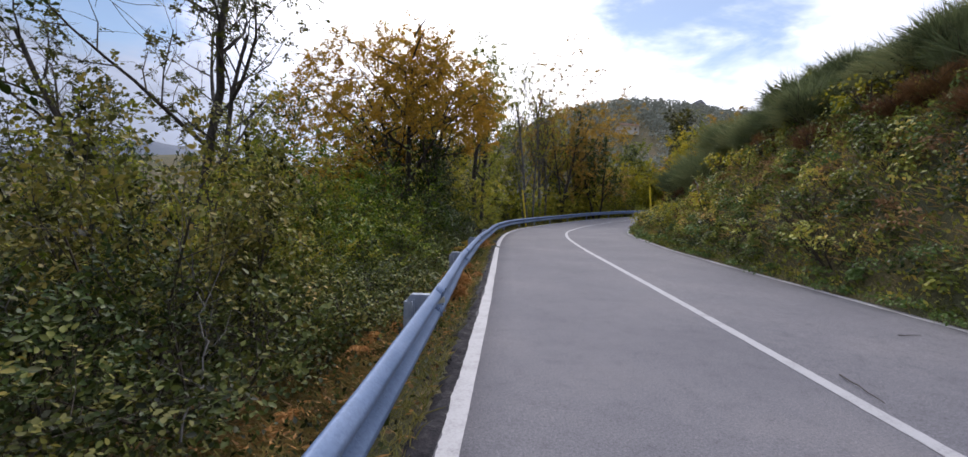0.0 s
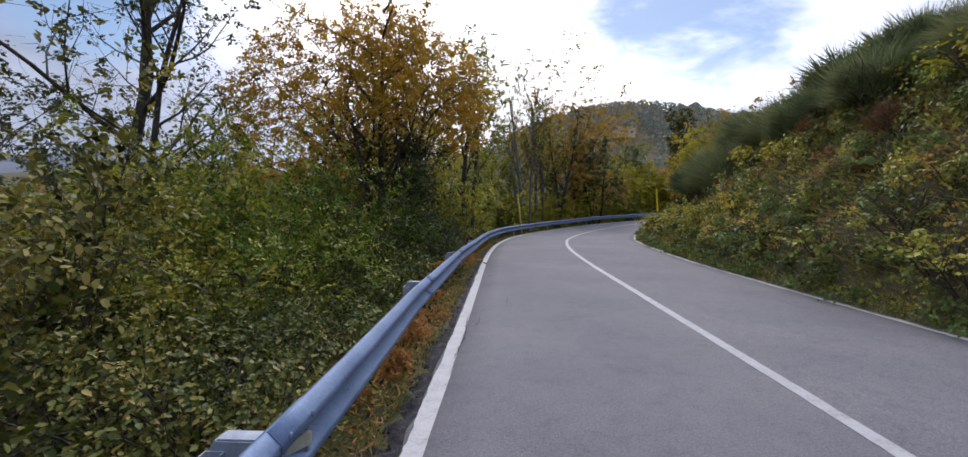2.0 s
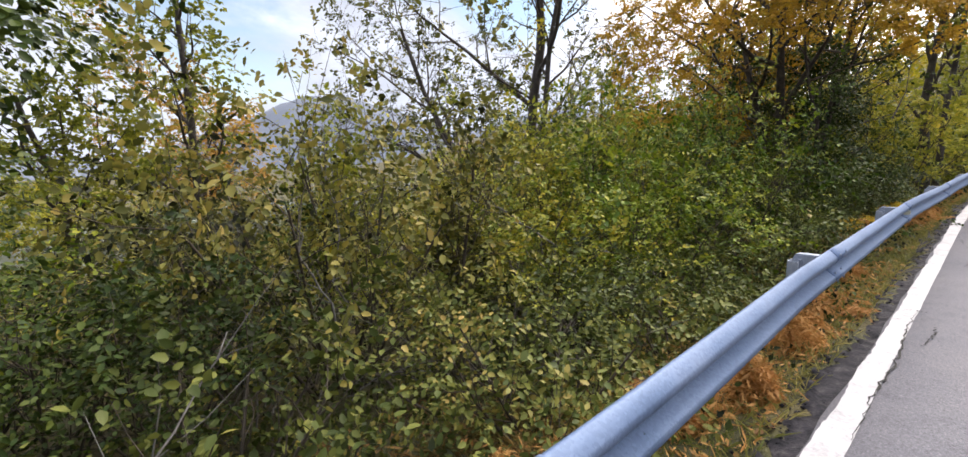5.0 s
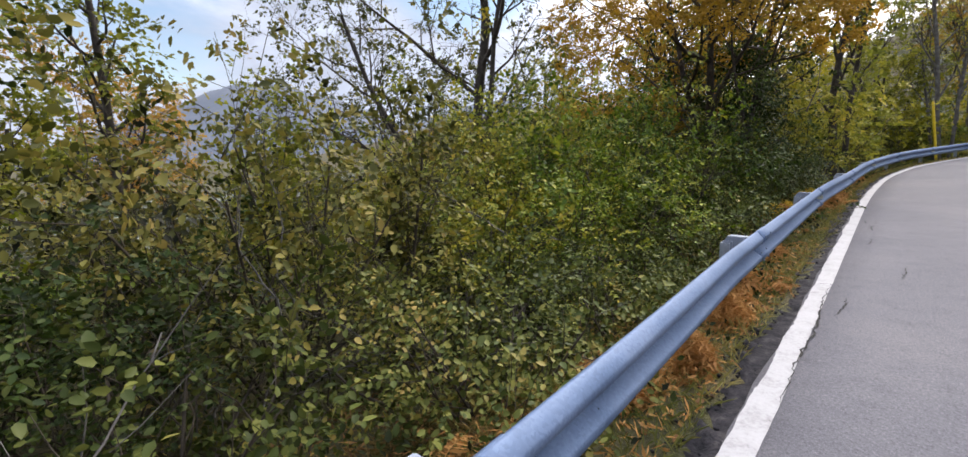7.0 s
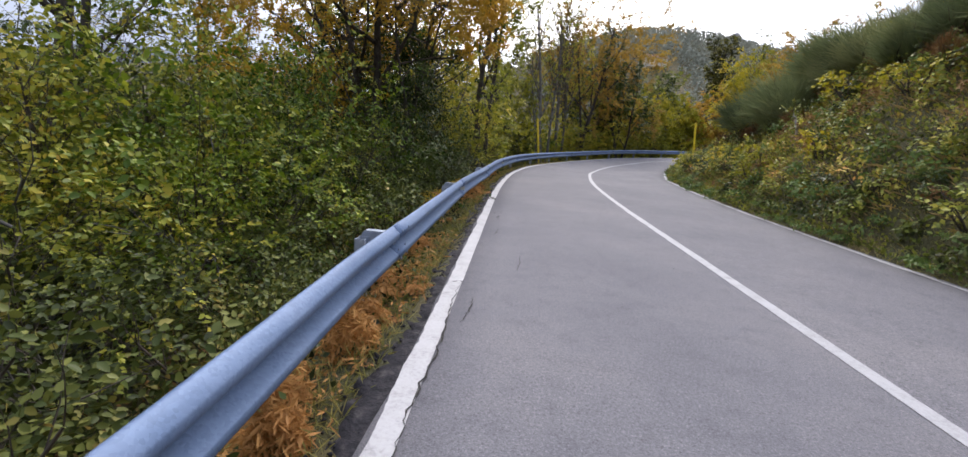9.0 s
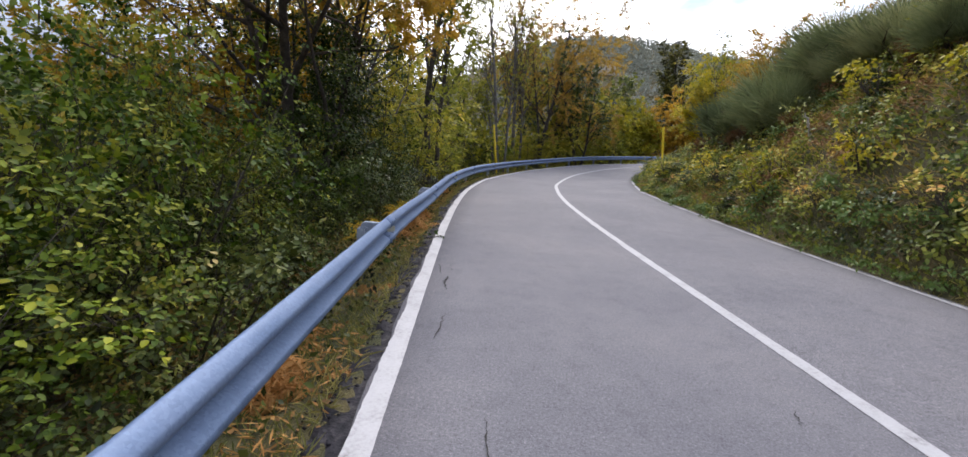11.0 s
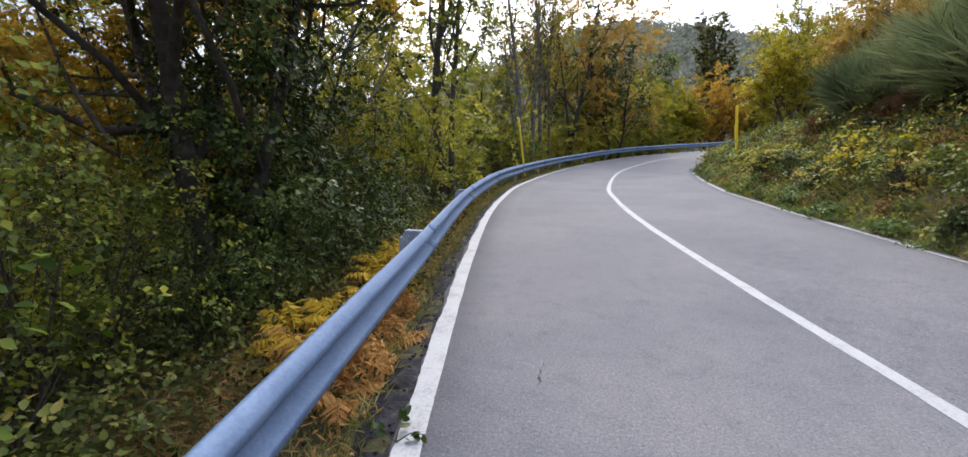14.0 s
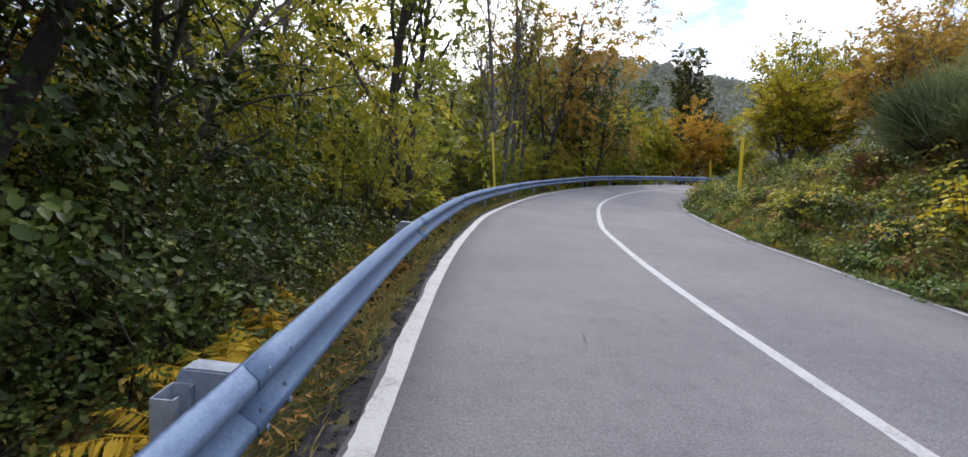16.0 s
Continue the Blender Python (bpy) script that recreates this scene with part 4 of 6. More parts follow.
# the thin-leaved tree on the slope, forked at its foot
tree("ash_tree", on_ground(-9.7, 12.8), 21, "thinly leaved dark tree with forked grey trunk among bushes", "tree", dict(SPREADING, count=[10, 6, 5], first=[0.28, 0.25, 0.2], angle=(28, 60), ratio=[0.40, 0.52, 0.5], wobble=0.17), BARK_DARK, LEAF_ASH,
     [((0, 0, 0), (0.04, 0.02, 1), 11.5, 0.19), ((0.1, 0.1, 1.3), (0.42, 0.30, 1), 7.2, 0.11), ((-0.3, -0.2, 0.3), (-0.42, -0.32, 1), 8.6, 0.13), ((-0.4, -0.3, 1.9), (-0.95, -0.70, 0.42), 5.6, 0.08)], 11, 0.115, spray=(8, 0.32))
# the golden tree, its foot wrapped in ivy
tree("golden_tree", on_ground(-3.4, 16.5), 33, "golden autumn tree with ivy round its dark trunk", "tree", dict(SPREADING, count=[13, 8, 6], first=[0.16, 0.2, 0.2], ratio=[0.62, 0.5, 0.5], angle=(38, 78), rise=[0.05, 0.05, 0.02, 0.0]), BARK_DARK, LEAF_GOLD,
     [((0, 0, 0), (0.03, 0, 1), 8.6, 0.17), ((0.1, 0.1, 0.3), (-0.42, 0.05, 1), 7.8, 0.13), ((0.2, 0.1, 0.2), (0.26, 0.15, 1), 7.2, 0.12)], 82, 0.086, within=((-0.75, 0.1, 5.1), (4.4, 3.3, 3.9)), clear=(-0.5, 4.6), spray=(10, 0.34),
     extra=column_leaves(LEAF_DARK, (0.5, 0.5), 1.35, -0.2, 5.0, 290, 0.078))
# the dark hazel that stands close by the rail
tree("dark_hazel", on_ground(-3.7, 19.1), 37, "tall dense dark green hazel with many stems", "tree", dict(SPREADING, levels=2, count=[13, 7], first=[0.08, 0.15], ratio=[0.36, 0.5], angle=(35, 70), rise=[0.04, 0.03, 0.0]), BARK_DARK, LEAF_DARK,
     [((0.15 * math.cos(a), 0.15 * math.sin(a), 0), (0.20 * math.cos(a), 0.20 * math.sin(a), 1), 6.8 - 0.35 * k, 0.06) for k, a in enumerate((0.2, 1.3, 2.5, 3.6, 4.6, 5.6))], 14, 0.100, lowest=1, full=True, spray=(9, 0.34))
# the slim tree with the mottled trunk on the left slope
tree("slim_tree", on_ground(-11.45, 4.5), 45, "slim half-bare tree with yellowing leaves", "tree", dict(SLENDER, count=[16, 5, 4], first=[0.3, 0.2, 0.2], ratio=[0.20, 0.5, 0.5], angle=(45, 75)), BARK_DARK, LEAF_OLIVE,
     [((0, 0, 0), (-0.02, 0.03, 1), 7.8, 0.11)], 22, 0.12)
# the leafy tree whose boughs hang in from the side
tree("leaning_tree", on_ground(-5.8, -0.1), 57, "dark leafy tree with long boughs over the slope", "tree", dict(SPREADING, count=[11, 7, 5], first=[0.3, 0.25, 0.2], ratio=[0.34, 0.5, 0.5], angle=(45, 80), rise=[0.05, 0.0, -0.03, 0.0]), BARK_DARK, LEAF_DARK,
     [((0, 0, 0), (0.0, 0.0, 1), 8.0, 0.12), ((0, 0.1, 0.6), (-0.05, 0.16, 1), 6.6, 0.07)], 27, 0.095, full=True, spray=(8, 0.34), extra=bare_bough((0.1, 0.5, 5.5), (0.36, 0.92, 0.02), 3.9, 0.02, 58))
# beyond the golden tree, along the rail
tree("ivy_tree", on_ground(-1.7, 28.2), 61, "tall twin-trunked tree with thin olive leaves", "tree", SLENDER, BARK_DARK, LEAF_OLIVE,
     [((0, 0, 0), (0.05, 0, 1), 9.6, 0.17), ((0.25, 0.1, 0.3), (0.16, 0.05, 1), 8.8, 0.13)], 16, 0.15, spray=(8, 0.4))
tree("alder_tree", on_ground(-4.8, 24.5), 62, "half-bare grey-stemmed tree with olive leaves", "tree", SLENDER, BARK_GREY, LEAF_OLIVE,
     [((0, 0, 0), (-0.05, 0, 1), 8.5, 0.12), ((0.2, 0.3, 0.2), (0.12, 0.2, 1), 7.5, 0.09)], 16, 0.15, spray=(8, 0.4))
birch_spots = [(2.0, 38.5, 11.5, 0.14, 10), (3.4, 43.2, 12.6, 0.16, 9)]
for k, (x, y, h, r, pm) in enumerate(birch_spots):
    tree("birch_tree", on_ground(x, y), 70 + k, "nearly bare tree with pale grey stems", "tree", dict(SLENDER, angle=(18, 40)), BARK_GREY, LEAF_OLIVE,
         [((0, 0, 0), (0.04 * (k - 1), 0, 1), h, r), ((0.3, 0.1, 0.1), (0.14, 0.05 * k, 1), h * 0.85, r * 0.7), ((-0.2, 0.2, 0.1), (-0.13, 0.1, 1), h * 0.75, r * 0.6)], pm * 0.7, 0.11, group="bare birches beyond the bend")
for k, (x, y, h, leaf, label) in enumerate([(5.4, 44.5, 12.0, LEAF_RUST, "tree with orange autumn crown beyond the bend"), (9.0, 50.0, 8.5, LEAF_RUST, "tree with russet autumn crown beyond the bend"),
                                            (9.4, 47.6, 8.6, LEAF_DARK, "dark green broad tree beyond the bend"), (7.2, 48.5, 6.6, LEAF_OLIVE, "olive green tree beyond the bend"), (4.0, 50.0, 9.5, LEAF_OLIVE, "olive green tree beyond the bend"),
                                            (-1.5, 40.5, 7.5, LEAF_OLIVE, "olive green tree behind the guardrail"), (-5.0, 36.0, 8.5, LEAF_YELLOW, "yellow-green tree down the slope"), (-10.0, 34.0, 9.0, LEAF_OLIVE, "olive green tree down the slope"),
                                            (-16.0, 27.0, 8.0, LEAF_HAZEL, "yellowing tree down the slope"), (-9.0, 26.0, 6.5, LEAF_OLIVE, "olive green tree down the slope")]):
    tree("broad_tree", on_ground(x, y), 90 + k, label, "tree", dict(SPREADING, first=[0.2, 0.2, 0.2]), BARK_DARK, leaf,
         [((0, 0, 0), (0.03, 0.02, 1), h, 0.16), ((0.2, 0.1, 0.2), (0.22, -0.1, 1), h * 0.8, 0.11)], 23, 0.165, spray=(9, 0.5))
for k, (x, y, h, leaf, label) in enumerate([(13.5, 54.0, 5.6, LEAF_YELLOW, "yellow-green bushy tree past the bend"), (17.5, 57.5, 6.2, LEAF_YELLOW, "yellow-green bushy tree past the bend"), (22.5, 59.5, 6.4, LEAF_GOLD, "golden bushy tree past the bend"),
                                            (11.0, 56.0, 5.0, LEAF_OLIVE, "olive bushy tree past the bend"), (27.5, 60.5, 5.0, LEAF_YELLOW, "yellow-green bushy tree past the bend"), (16.0, 62.0, 8.5, LEAF_OLIVE, "olive bushy tree past the bend")]):
    tree("bushy_tree", on_ground(x, y), 110 + k, label, "tree", dict(SPREADING, levels=2, count=[16, 8], first=[0.06, 0.1], ratio=[0.55, 0.5]), BARK_DARK, leaf,
         [((0, 0, 0), (0.02, 0, 1), h, 0.12), ((0.4, 0, 0), (0.3, -0.1, 1), h * 0.8, 0.09), ((-0.4, 0.1, 0), (-0.3, 0.1, 1), h * 0.8, 0.09)], 26, 0.20, lowest=1, spray=(10, 0.55))
tree("dark_tall_tree", on_ground(25.5, 67), 121, "tall dark green tree behind the bushes", "tree", dict(SPREADING, levels=2, count=[26, 8], first=[0.1, 0.1], ratio=[0.34, 0.5], cone=0.9), BARK_DARK, LEAF_SHRUB, [((0, 0, 0), (0.08, 0, 1), 14.0, 0.2)], 34, 0.24, lowest=1, spray=(10, 0.6))
# trees above the bank, on the inside of the bend
for k, (x, y, h, leaf, label) in enumerate([(13.0, 31.5, 4.2, LEAF_YELLOW, "yellow autumn tree on top of the bank"), (15.8, 34.5, 5.5, LEAF_HAZEL, "yellow-green autumn tree on top of the bank"), (18.8, 38.0, 5.5, LEAF_YELLOW, "yellow-green autumn tree on top of the bank"),
                                            (14.2, 27.8, 4.5, LEAF_RUST, "russet autumn tree on top of the bank"), (17.2, 30.2, 5.2, LEAF_RUST, "russet autumn tree on top of the bank"), (20.5, 29.5, 6.2, LEAF_OLIVE, "olive green tree on top of the bank"),
                                            (21.5, 34.0, 5.0, LEAF_HAZEL, "yellow-green tree on top of the bank"), (17.0, 24.6, 4.2, LEAF_OLIVE, "olive green tree on top of the bank")]):
    tree("bank_tree", on_ground(x, y), 130 + k, label, "tree", dict(SPREADING, levels=2, count=[14, 9], first=[0.1, 0.12], ratio=[0.6, 0.5]), BARK_GREY, leaf,
         [((0, 0, 0), (0.08, 0, 1), h * 0.8, 0.10), ((0.2, 0, 0), (0.45, 0.1, 1), h * 0.68, 0.07), ((-0.2, 0, 0), (-0.35, -0.2, 1), h * 0.62, 0.07)], 36, 0.12, lowest=1, spray=(10, 0.42))

# trees down in the valley: copies of the slope's own
rng = np.random.default_rng(17)
pool = [o for o in scene.objects if o.parent is None and o.name.split(".")[0] in ("broad_tree", "alder_tree")]
for k in range(18):
    x, y = -17 - 40 * rng.uniform() ** 1.3, rng.uniform(-22, 60)
    if -78 < math.degrees(math.atan2(x - 0.6, y - 2.7)) < -52:      # the valley lies open here
        continue
    copy_thing(pool[k % len(pool)], Matrix.Translation(on_ground(x, y, 0.2)) @ Matrix.Rotation(rng.uniform(0, 6.28), 4, "Z") @ Matrix.Scale(rng.uniform(0.65, 0.95), 4))

# saplings standing out of the thicket
for k, (x, y, h, leaf) in enumerate([(-5.7, 5.0, 3.3, LEAF_OLIVE), (-3.4, 5.6, 2.6, LEAF_SHRUB), (-4.6, 8.4, 2.9, LEAF_HAZEL), (-4.9, 9.9, 2.8, LEAF_HAZEL), (-6.5, 10.8, 3.4, LEAF_HAZEL), (-4.2, 13.2, 3.0, LEAF_HAZEL), (-7.0, 18.5, 4.6, LEAF_HAZEL), (-2.9, 22.4, 4.0, LEAF_YELLOW), (-4.4, 31.5, 4.6, LEAF_HAZEL)]):
    tree("sapling", on_ground(x, y), 160 + k, "slender sapling with yellowing leaves in the thicket", "sapling", dict(SLENDER, levels=2, count=[14, 5], first=[0.25, 0.2], ratio=[0.36, 0.45]), TWIG, leaf,
         [((0, 0, 0), (0.05, 0.02, 1), h, 0.026), ((0.1, 0, 0), (-0.2, 0.2, 1), h * 0.8, 0.02)], 30, 0.08, lowest=1, spray=(8, 0.3), group="saplings in the thicket")

# ---- shrubs of the left slope ----
rng = np.random.default_rng(7)


def shrub_meshes(seed, tall, leaf, count, size, spec=BUSHY, stems=8, lean=0.75, full=True, leaves=11, reach=0.34):
    """Stems and leaves of one shrub."""
    r = np.random.default_rng(seed)
    out = []
    for k in range(stems):
        a = 6.283 * k / stems + r.uniform(-0.3, 0.3)
        w = (math.cos(a) * lean * r.uniform(0.3, 1.0), math.sin(a) * lean * r.uniform(0.3, 1.0), 1.0)
        grow(r, (0.12 * math.cos(a), 0.12 * math.sin(a), -0.15), w, tall * r.uniform(0.75, 1.1), 0.018, 0, spec, out)
    b, w, face = sprays(r, out, 1, count // leaves, leaves, reach)
    ln = size * r.uniform(0.65, 1.3, len(b))
    return tubes("branchwork", [(p[::2], q[::2]) for lv, p, q in out if lv < 2], TWIG, 3), leaf_mesh("foliage", r, b, w, ln, ln * 0.64, leaf, full=full, face=face)


HAZELS = [shrub_meshes(200 + k, 2.5, LEAF_HAZEL, 4800, 0.062) for k in range(3)]
MID_HAZELS = [shrub_meshes(206 + k, 2.5, LEAF_HAZEL, 4200, 0.068, full=False) for k in range(2)]
MID_SHRUBS = [shrub_meshes(216 + k, 2.1, LEAF_SHRUB, 4200, 0.064, full=False, leaves=9, reach=0.3) for k in range(2)]
DARKS = [shrub_meshes(260 + k, 2.3, LEAF_DARK, 4400, 0.062) for k in range(2)]
SHRUBS = [shrub_meshes(210 + k, 2.1, LEAF_SHRUB, 4600, 0.056, leaves=9, reach=0.28) for k in range(3)]
GREENS = [shrub_meshes(240 + k, 2.3, LEAF_GREEN, 4800, 0.060) for k in range(3)]
FAR_HAZELS = [shrub_meshes(203 + k, 2.5, LEAF_HAZEL, 1300, 0.105, stems=6, full=False) for k in range(2)]
FAR_SHRUBS = [shrub_meshes(213 + k, 2.1, LEAF_SHRUB, 1300, 0.105, stems=6, full=False) for k in range(2)]
BRAMBLES = [shrub_meshes(220 + k, 1.25, LEAF_BRAMBLE, 2900, 0.062, lean=1.5, leaves=7, reach=0.3) for k in range(3)]


def shrub(kind, meshes, at, scale, turn, label, group):
    ob = thing(kind, at, label, "shrub", group)
    part("branchwork", meshes[0], None, ob)["kind"] = "stuff"
    part("foliage", meshes[1], None, ob)
    ob.matrix_basis = Matrix.Translation(at) @ Matrix.Rotation(turn, 4, "Z") @ Matrix.Diagonal((scale[0], scale[0], scale[1], 1))
    return ob


placed = []


def free(x, y, gap):
    for px, py in placed:
        if (px - x) ** 2 + (py - y) ** 2 < gap * gap:
            return False
    placed.append((x, y))
    return True


tries = 0
while len(placed) < 150 and tries < 6000:
    tries += 1
    y = rng.uniform(-5.0, 40.0)
    o = 1.35 + 17.0 * rng.uniform() ** 1.35
    j = int(np.argmin(np.abs(LINE[:, 1] - y)))
    x, y = LINE[j, 0] - RIGHT[j, 0] * o, LINE[j, 1] - RIGHT[j, 1] * o
    near = o < 3.0
    if 23 < y < 40 and o < 4.5:
        continue
    if near and (12.5 < y < 24 and o < 2.2 or 0.0 < y < 4.6 and o < 2.35):
        continue
    if not free(x, y, 0.95 if near else 1.35 if o < 8 else 1.9):
        continue
    z = ground_z(x, y)
    tall = rng.choice([0.6, 0.9, 1.2])
    v = rng.integers(0, 3)
    if y < 5.5 and o < 7 and not near and rng.uniform() < 0.2:
        s = rng.uniform(0.7, 1.0)
        shrub("dark_shrub", DARKS[v % 2], (x, y, z), (s, s * tall), rng.uniform(0, 6.28), "dense dark green shrub in the thicket", "dark shrubs in the thicket")
    elif near:
        s = rng.uniform(0.7, 1.05) * (0.85 if o < 2.0 else 1.0)
        shrub("bramble_bush", BRAMBLES[v], (x, y, z), (s, s), rng.uniform(0, 6.28), "dark green bramble thicket below the guardrail", "brambles on the slope")
    elif o < 6.5 and (7.5 < y < 13.0 or y < 4.8) and rng.uniform() < (0.35 if y > 7 else 0.12):
        s = rng.uniform(0.8, 1.15) * (1.0 if o > 4 else 0.85)
        shrub("green_shrub", GREENS[v], (x, y, z), (s, s * tall), rng.uniform(0, 6.28), "fresh green broad-leaved shrub on the slope", "green shrubs on the slope")
    elif rng.uniform() < (0.5 if o < 4.5 and y > 7.5 else 0.12 if o < 4.5 else 0.2 if y < 5.5 else 0.65 if y < 17 and o < 9 else 0.4):
        s = rng.uniform(0.8, 1.15) * (1.0 if o > 4 else 0.8)
        shrub("hazel_bush", HAZELS[v] if o < 4.8 else MID_HAZELS[v % 2] if o < 9 else FAR_HAZELS[v % 2], (x, y, z), (s, s * tall), rng.uniform(0, 6.28), "yellow-green hazel shrub turning to autumn colour", "hazel shrubs on the slope")
    else:
        s = rng.uniform(0.85, 1.3) * (1.0 if o > 4 else 0.8)
        shrub("leafy_shrub", SHRUBS[v] if o < 4.8 else MID_SHRUBS[v % 2] if o < 9 else FAR_SHRUBS[v % 2], (x, y, z), (s, s * tall), rng.uniform(0, 6.28), "green leafy shrub with browning leaves", "leafy shrubs on the slope")


for k in range(26):
    x, y = -8.5 - 11 * rng.uniform(), rng.uniform(9.0, 30.0)
    if -80 < math.degrees(math.atan2(x - 0.6, y - 2.7)) < -52:
        continue
    s = rng.uniform(1.5, 2.1)
    shrub("tall_bush", (FAR_HAZELS + FAR_SHRUBS)[k % 4], on_ground(x, y, 0.1), (s, s * rng.uniform(0.75, 1.0)), rng.uniform(0, 6.28), "tall yellowing bush down the slope", "tall bushes down the slope")


for k, (x, y, s, tall) in enumerate([(-3.3, 9.4, 1.15, 1.15), (-2.7, 10.9, 1.0, 1.1), (-4.3, 8.4, 1.1, 1.0), (-3.7, 12.2, 1.15, 1.2), (-2.5, 8.3, 0.85, 0.85), (-4.6, 10.6, 1.2, 1.25), (-3.0, 13.4, 0.95, 1.0), (-2.9, 6.9, 0.8, 0.85)]):
    shrub("hazel_bush", (MID_HAZELS * 2 if k in (3, 6) else GREENS if k in (0, 1, 4) else HAZELS)[k % 3], on_ground(x, y, 0.05), (s, s * tall), 2.1 * k, "lush green hazel bush turning yellow below the guardrail", "hazel shrubs on the slope")
for k, (x, y, s) in enumerate([(-3.9, 2.9, 0.85), (-4.6, 2.1, 0.95), (-3.6, 1.2, 0.8), (-1.9, 16.9, 0.75), (-2.2, 18.6, 0.9), (-2.6, 20.6, 0.85), (-2.3, 15.6, 0.6)]):
    shrub("dark_shrub", DARKS[k % 2], on_ground(x, y, 0.05), (s, s), 1.7 * k, "dense dark green shrub in the thicket", "dark shrubs in the thicket")
OLIVES = [shrub_meshes(250 + k, 3.2, LEAF_OLIVE, 2100, 0.14, stems=8, full=False, reach=0.45) for k in range(2)]
for k in range(44):
    y = rng.uniform(23, 50)
    j = int(np.argmin(np.abs(LINE[:, 1] - y) + (LINE[:, 0] > 30) * 99))
    o = rng.uniform(2.6, 10)
    x, y = LINE[j, 0] - RIGHT[j, 0] * o, LINE[j, 1] - RIGHT[j, 1] * o
    s = rng.uniform(0.8, 1.35)
    shrub("olive_shrub", OLIVES[k % 2], on_ground(x, y, 0.1), (s, s * rng.uniform(0.8, 1.3)), rng.uniform(0, 6.28), "tall olive-green shrub behind the guardrail", "olive shrubs behind the guardrail")

LUSH = [shrub_meshes(256 + k, 3.2, LEAF_YELLOW if k else LEAF_GREEN, 2300, 0.15, stems=8, full=False, reach=0.5) for k in range(2)]
for k, (x, y) in enumerate([(1.2, 41.0), (2.8, 45.0), (4.6, 47.5), (6.6, 50.0), (8.6, 52.0), (10.8, 53.4), (13.0, 55.0), (-0.4, 37.5), (15.6, 55.8)]):
    s = 0.95 + 0.1 * (k % 4)
    shrub("lush_bush", LUSH[1 if k % 3 else 0], on_ground(x, y, 0.1), (s, s), 1.9 * k, "dense yellow-green bush behind the guardrail on the bend", "bushes round the bend")


# ---- low growth, as stuff ----
def scatter(rng, count, o0, o1, s0, s1, power=1.0):
    """Places on the ground between two offsets from the road's edge line (left: negative)."""
    s = rng.uniform(S0 + s0, S0 + s1, count)
    o = o0 + (o1 - o0) * rng.uniform(0, 1, count) ** power
    p = np.stack([np.interp(s, ARC, LINE[:, k]) for k in range(3)], 1)
    r = unit(np.stack([np.interp(s, ARC, RIGHT[:, k]) for k in range(3)], 1))
    if o0 > 3:                                          # counted from the right edge, as 9
        p = p + r * (o - 9 + np.interp(s, ARC, WID))[:, None]
    else:
        p = p + r * o[:, None]
    p[:, 2] = lying_z(p[:, 0], p[:, 1])
    return p, o


def upright(rng, n, lean):
    return np.stack([rng.normal(size=n) * lean, rng.normal(size=n) * lean, np.ones(n)], 1)


def stuff(name, mesh, label, category):
    return tagged(new(name, mesh), label, category, kind="stuff")


r = np.random.default_rng(301)
p, o = scatter(r, 42000, -0.20, -1.7, -5, 40, 1.25)
stuff("verge_grass", leaf_mesh("verge_grass", r, p, upright(r, len(p), 0.55), r.uniform(0.05, 0.20, len(p)), 0.007, GRASS_GREEN, droop=0.25), "short green and straw grass along the verge", "grass")
for s0, s1, count in ((-2.0, 5.2, 15000), (10.5, 18.0, 9000)):
    p, o = scatter(r, count, -0.75, -2.1, s0, s1, 1.0)
    stuff("dry_grass", leaf_mesh("dry_grass", r, p, upright(r, len(p), 0.9), r.uniform(0.08, 0.26, len(p)), 0.007, GRASS_DRY, droop=0.45), "flattened straw-coloured grass below the guardrail", "grass")
p, o = scatter(r, 5000, -0.20, -1.8, -5, 45, 1.0)
stuff("fallen_leaves", leaf_mesh("fallen_leaves", r, p + [0, 0, 0.015], r.normal(size=(len(p), 3)) * [1, 1, 0.25], r.uniform(0.03, 0.075, len(p)), 0.035, LEAF_LITTER), "brown fallen leaves on the verge", "leaves")
p, o = scatter(r, 9000, -0.3, -1.6, -5, 45, 0.9)
stuff("verge_weeds", leaf_mesh("verge_weeds", r, p + np.stack([0 * o, 0 * o, r.uniform(0.0, 0.14, len(o))], 1), upright(r, len(p), 1.0), r.uniform(0.03, 0.07, len(p)), 0.035, LEAF_BRAMBLE), "small green weeds along the verge", "weeds")
for s0, s1, count in ((3.0, 9.5, 3000), (12.0, 19.0, 2200), (19.0, 33.0, 2400), (-3, 3, 700), (-1.5, 4.5, 1500)):
    p, o = scatter(r, count, *((-0.7, -2.0) if s1 == 4.5 else (-0.24, -1.5)), s0, s1, 1.1)
    h = np.clip(r.normal(size=count) * 0.05 + 0.03, 0, 0.2)
    stuff("withered_bracken", leaf_mesh("withered_bracken", r, p + np.stack([0 * h, 0 * h, h], 1), r.normal(size=(count, 3)) * [1, 1, 0.35], r.uniform(0.03, 0.11, count), r.uniform(0.006, 0.02, count), FERN_ORANGE), "flattened rust-orange withered bracken on the verge", "bracken")
p, o = scatter(r, 26000, -1.5, -9, -5, 40, 1.3)
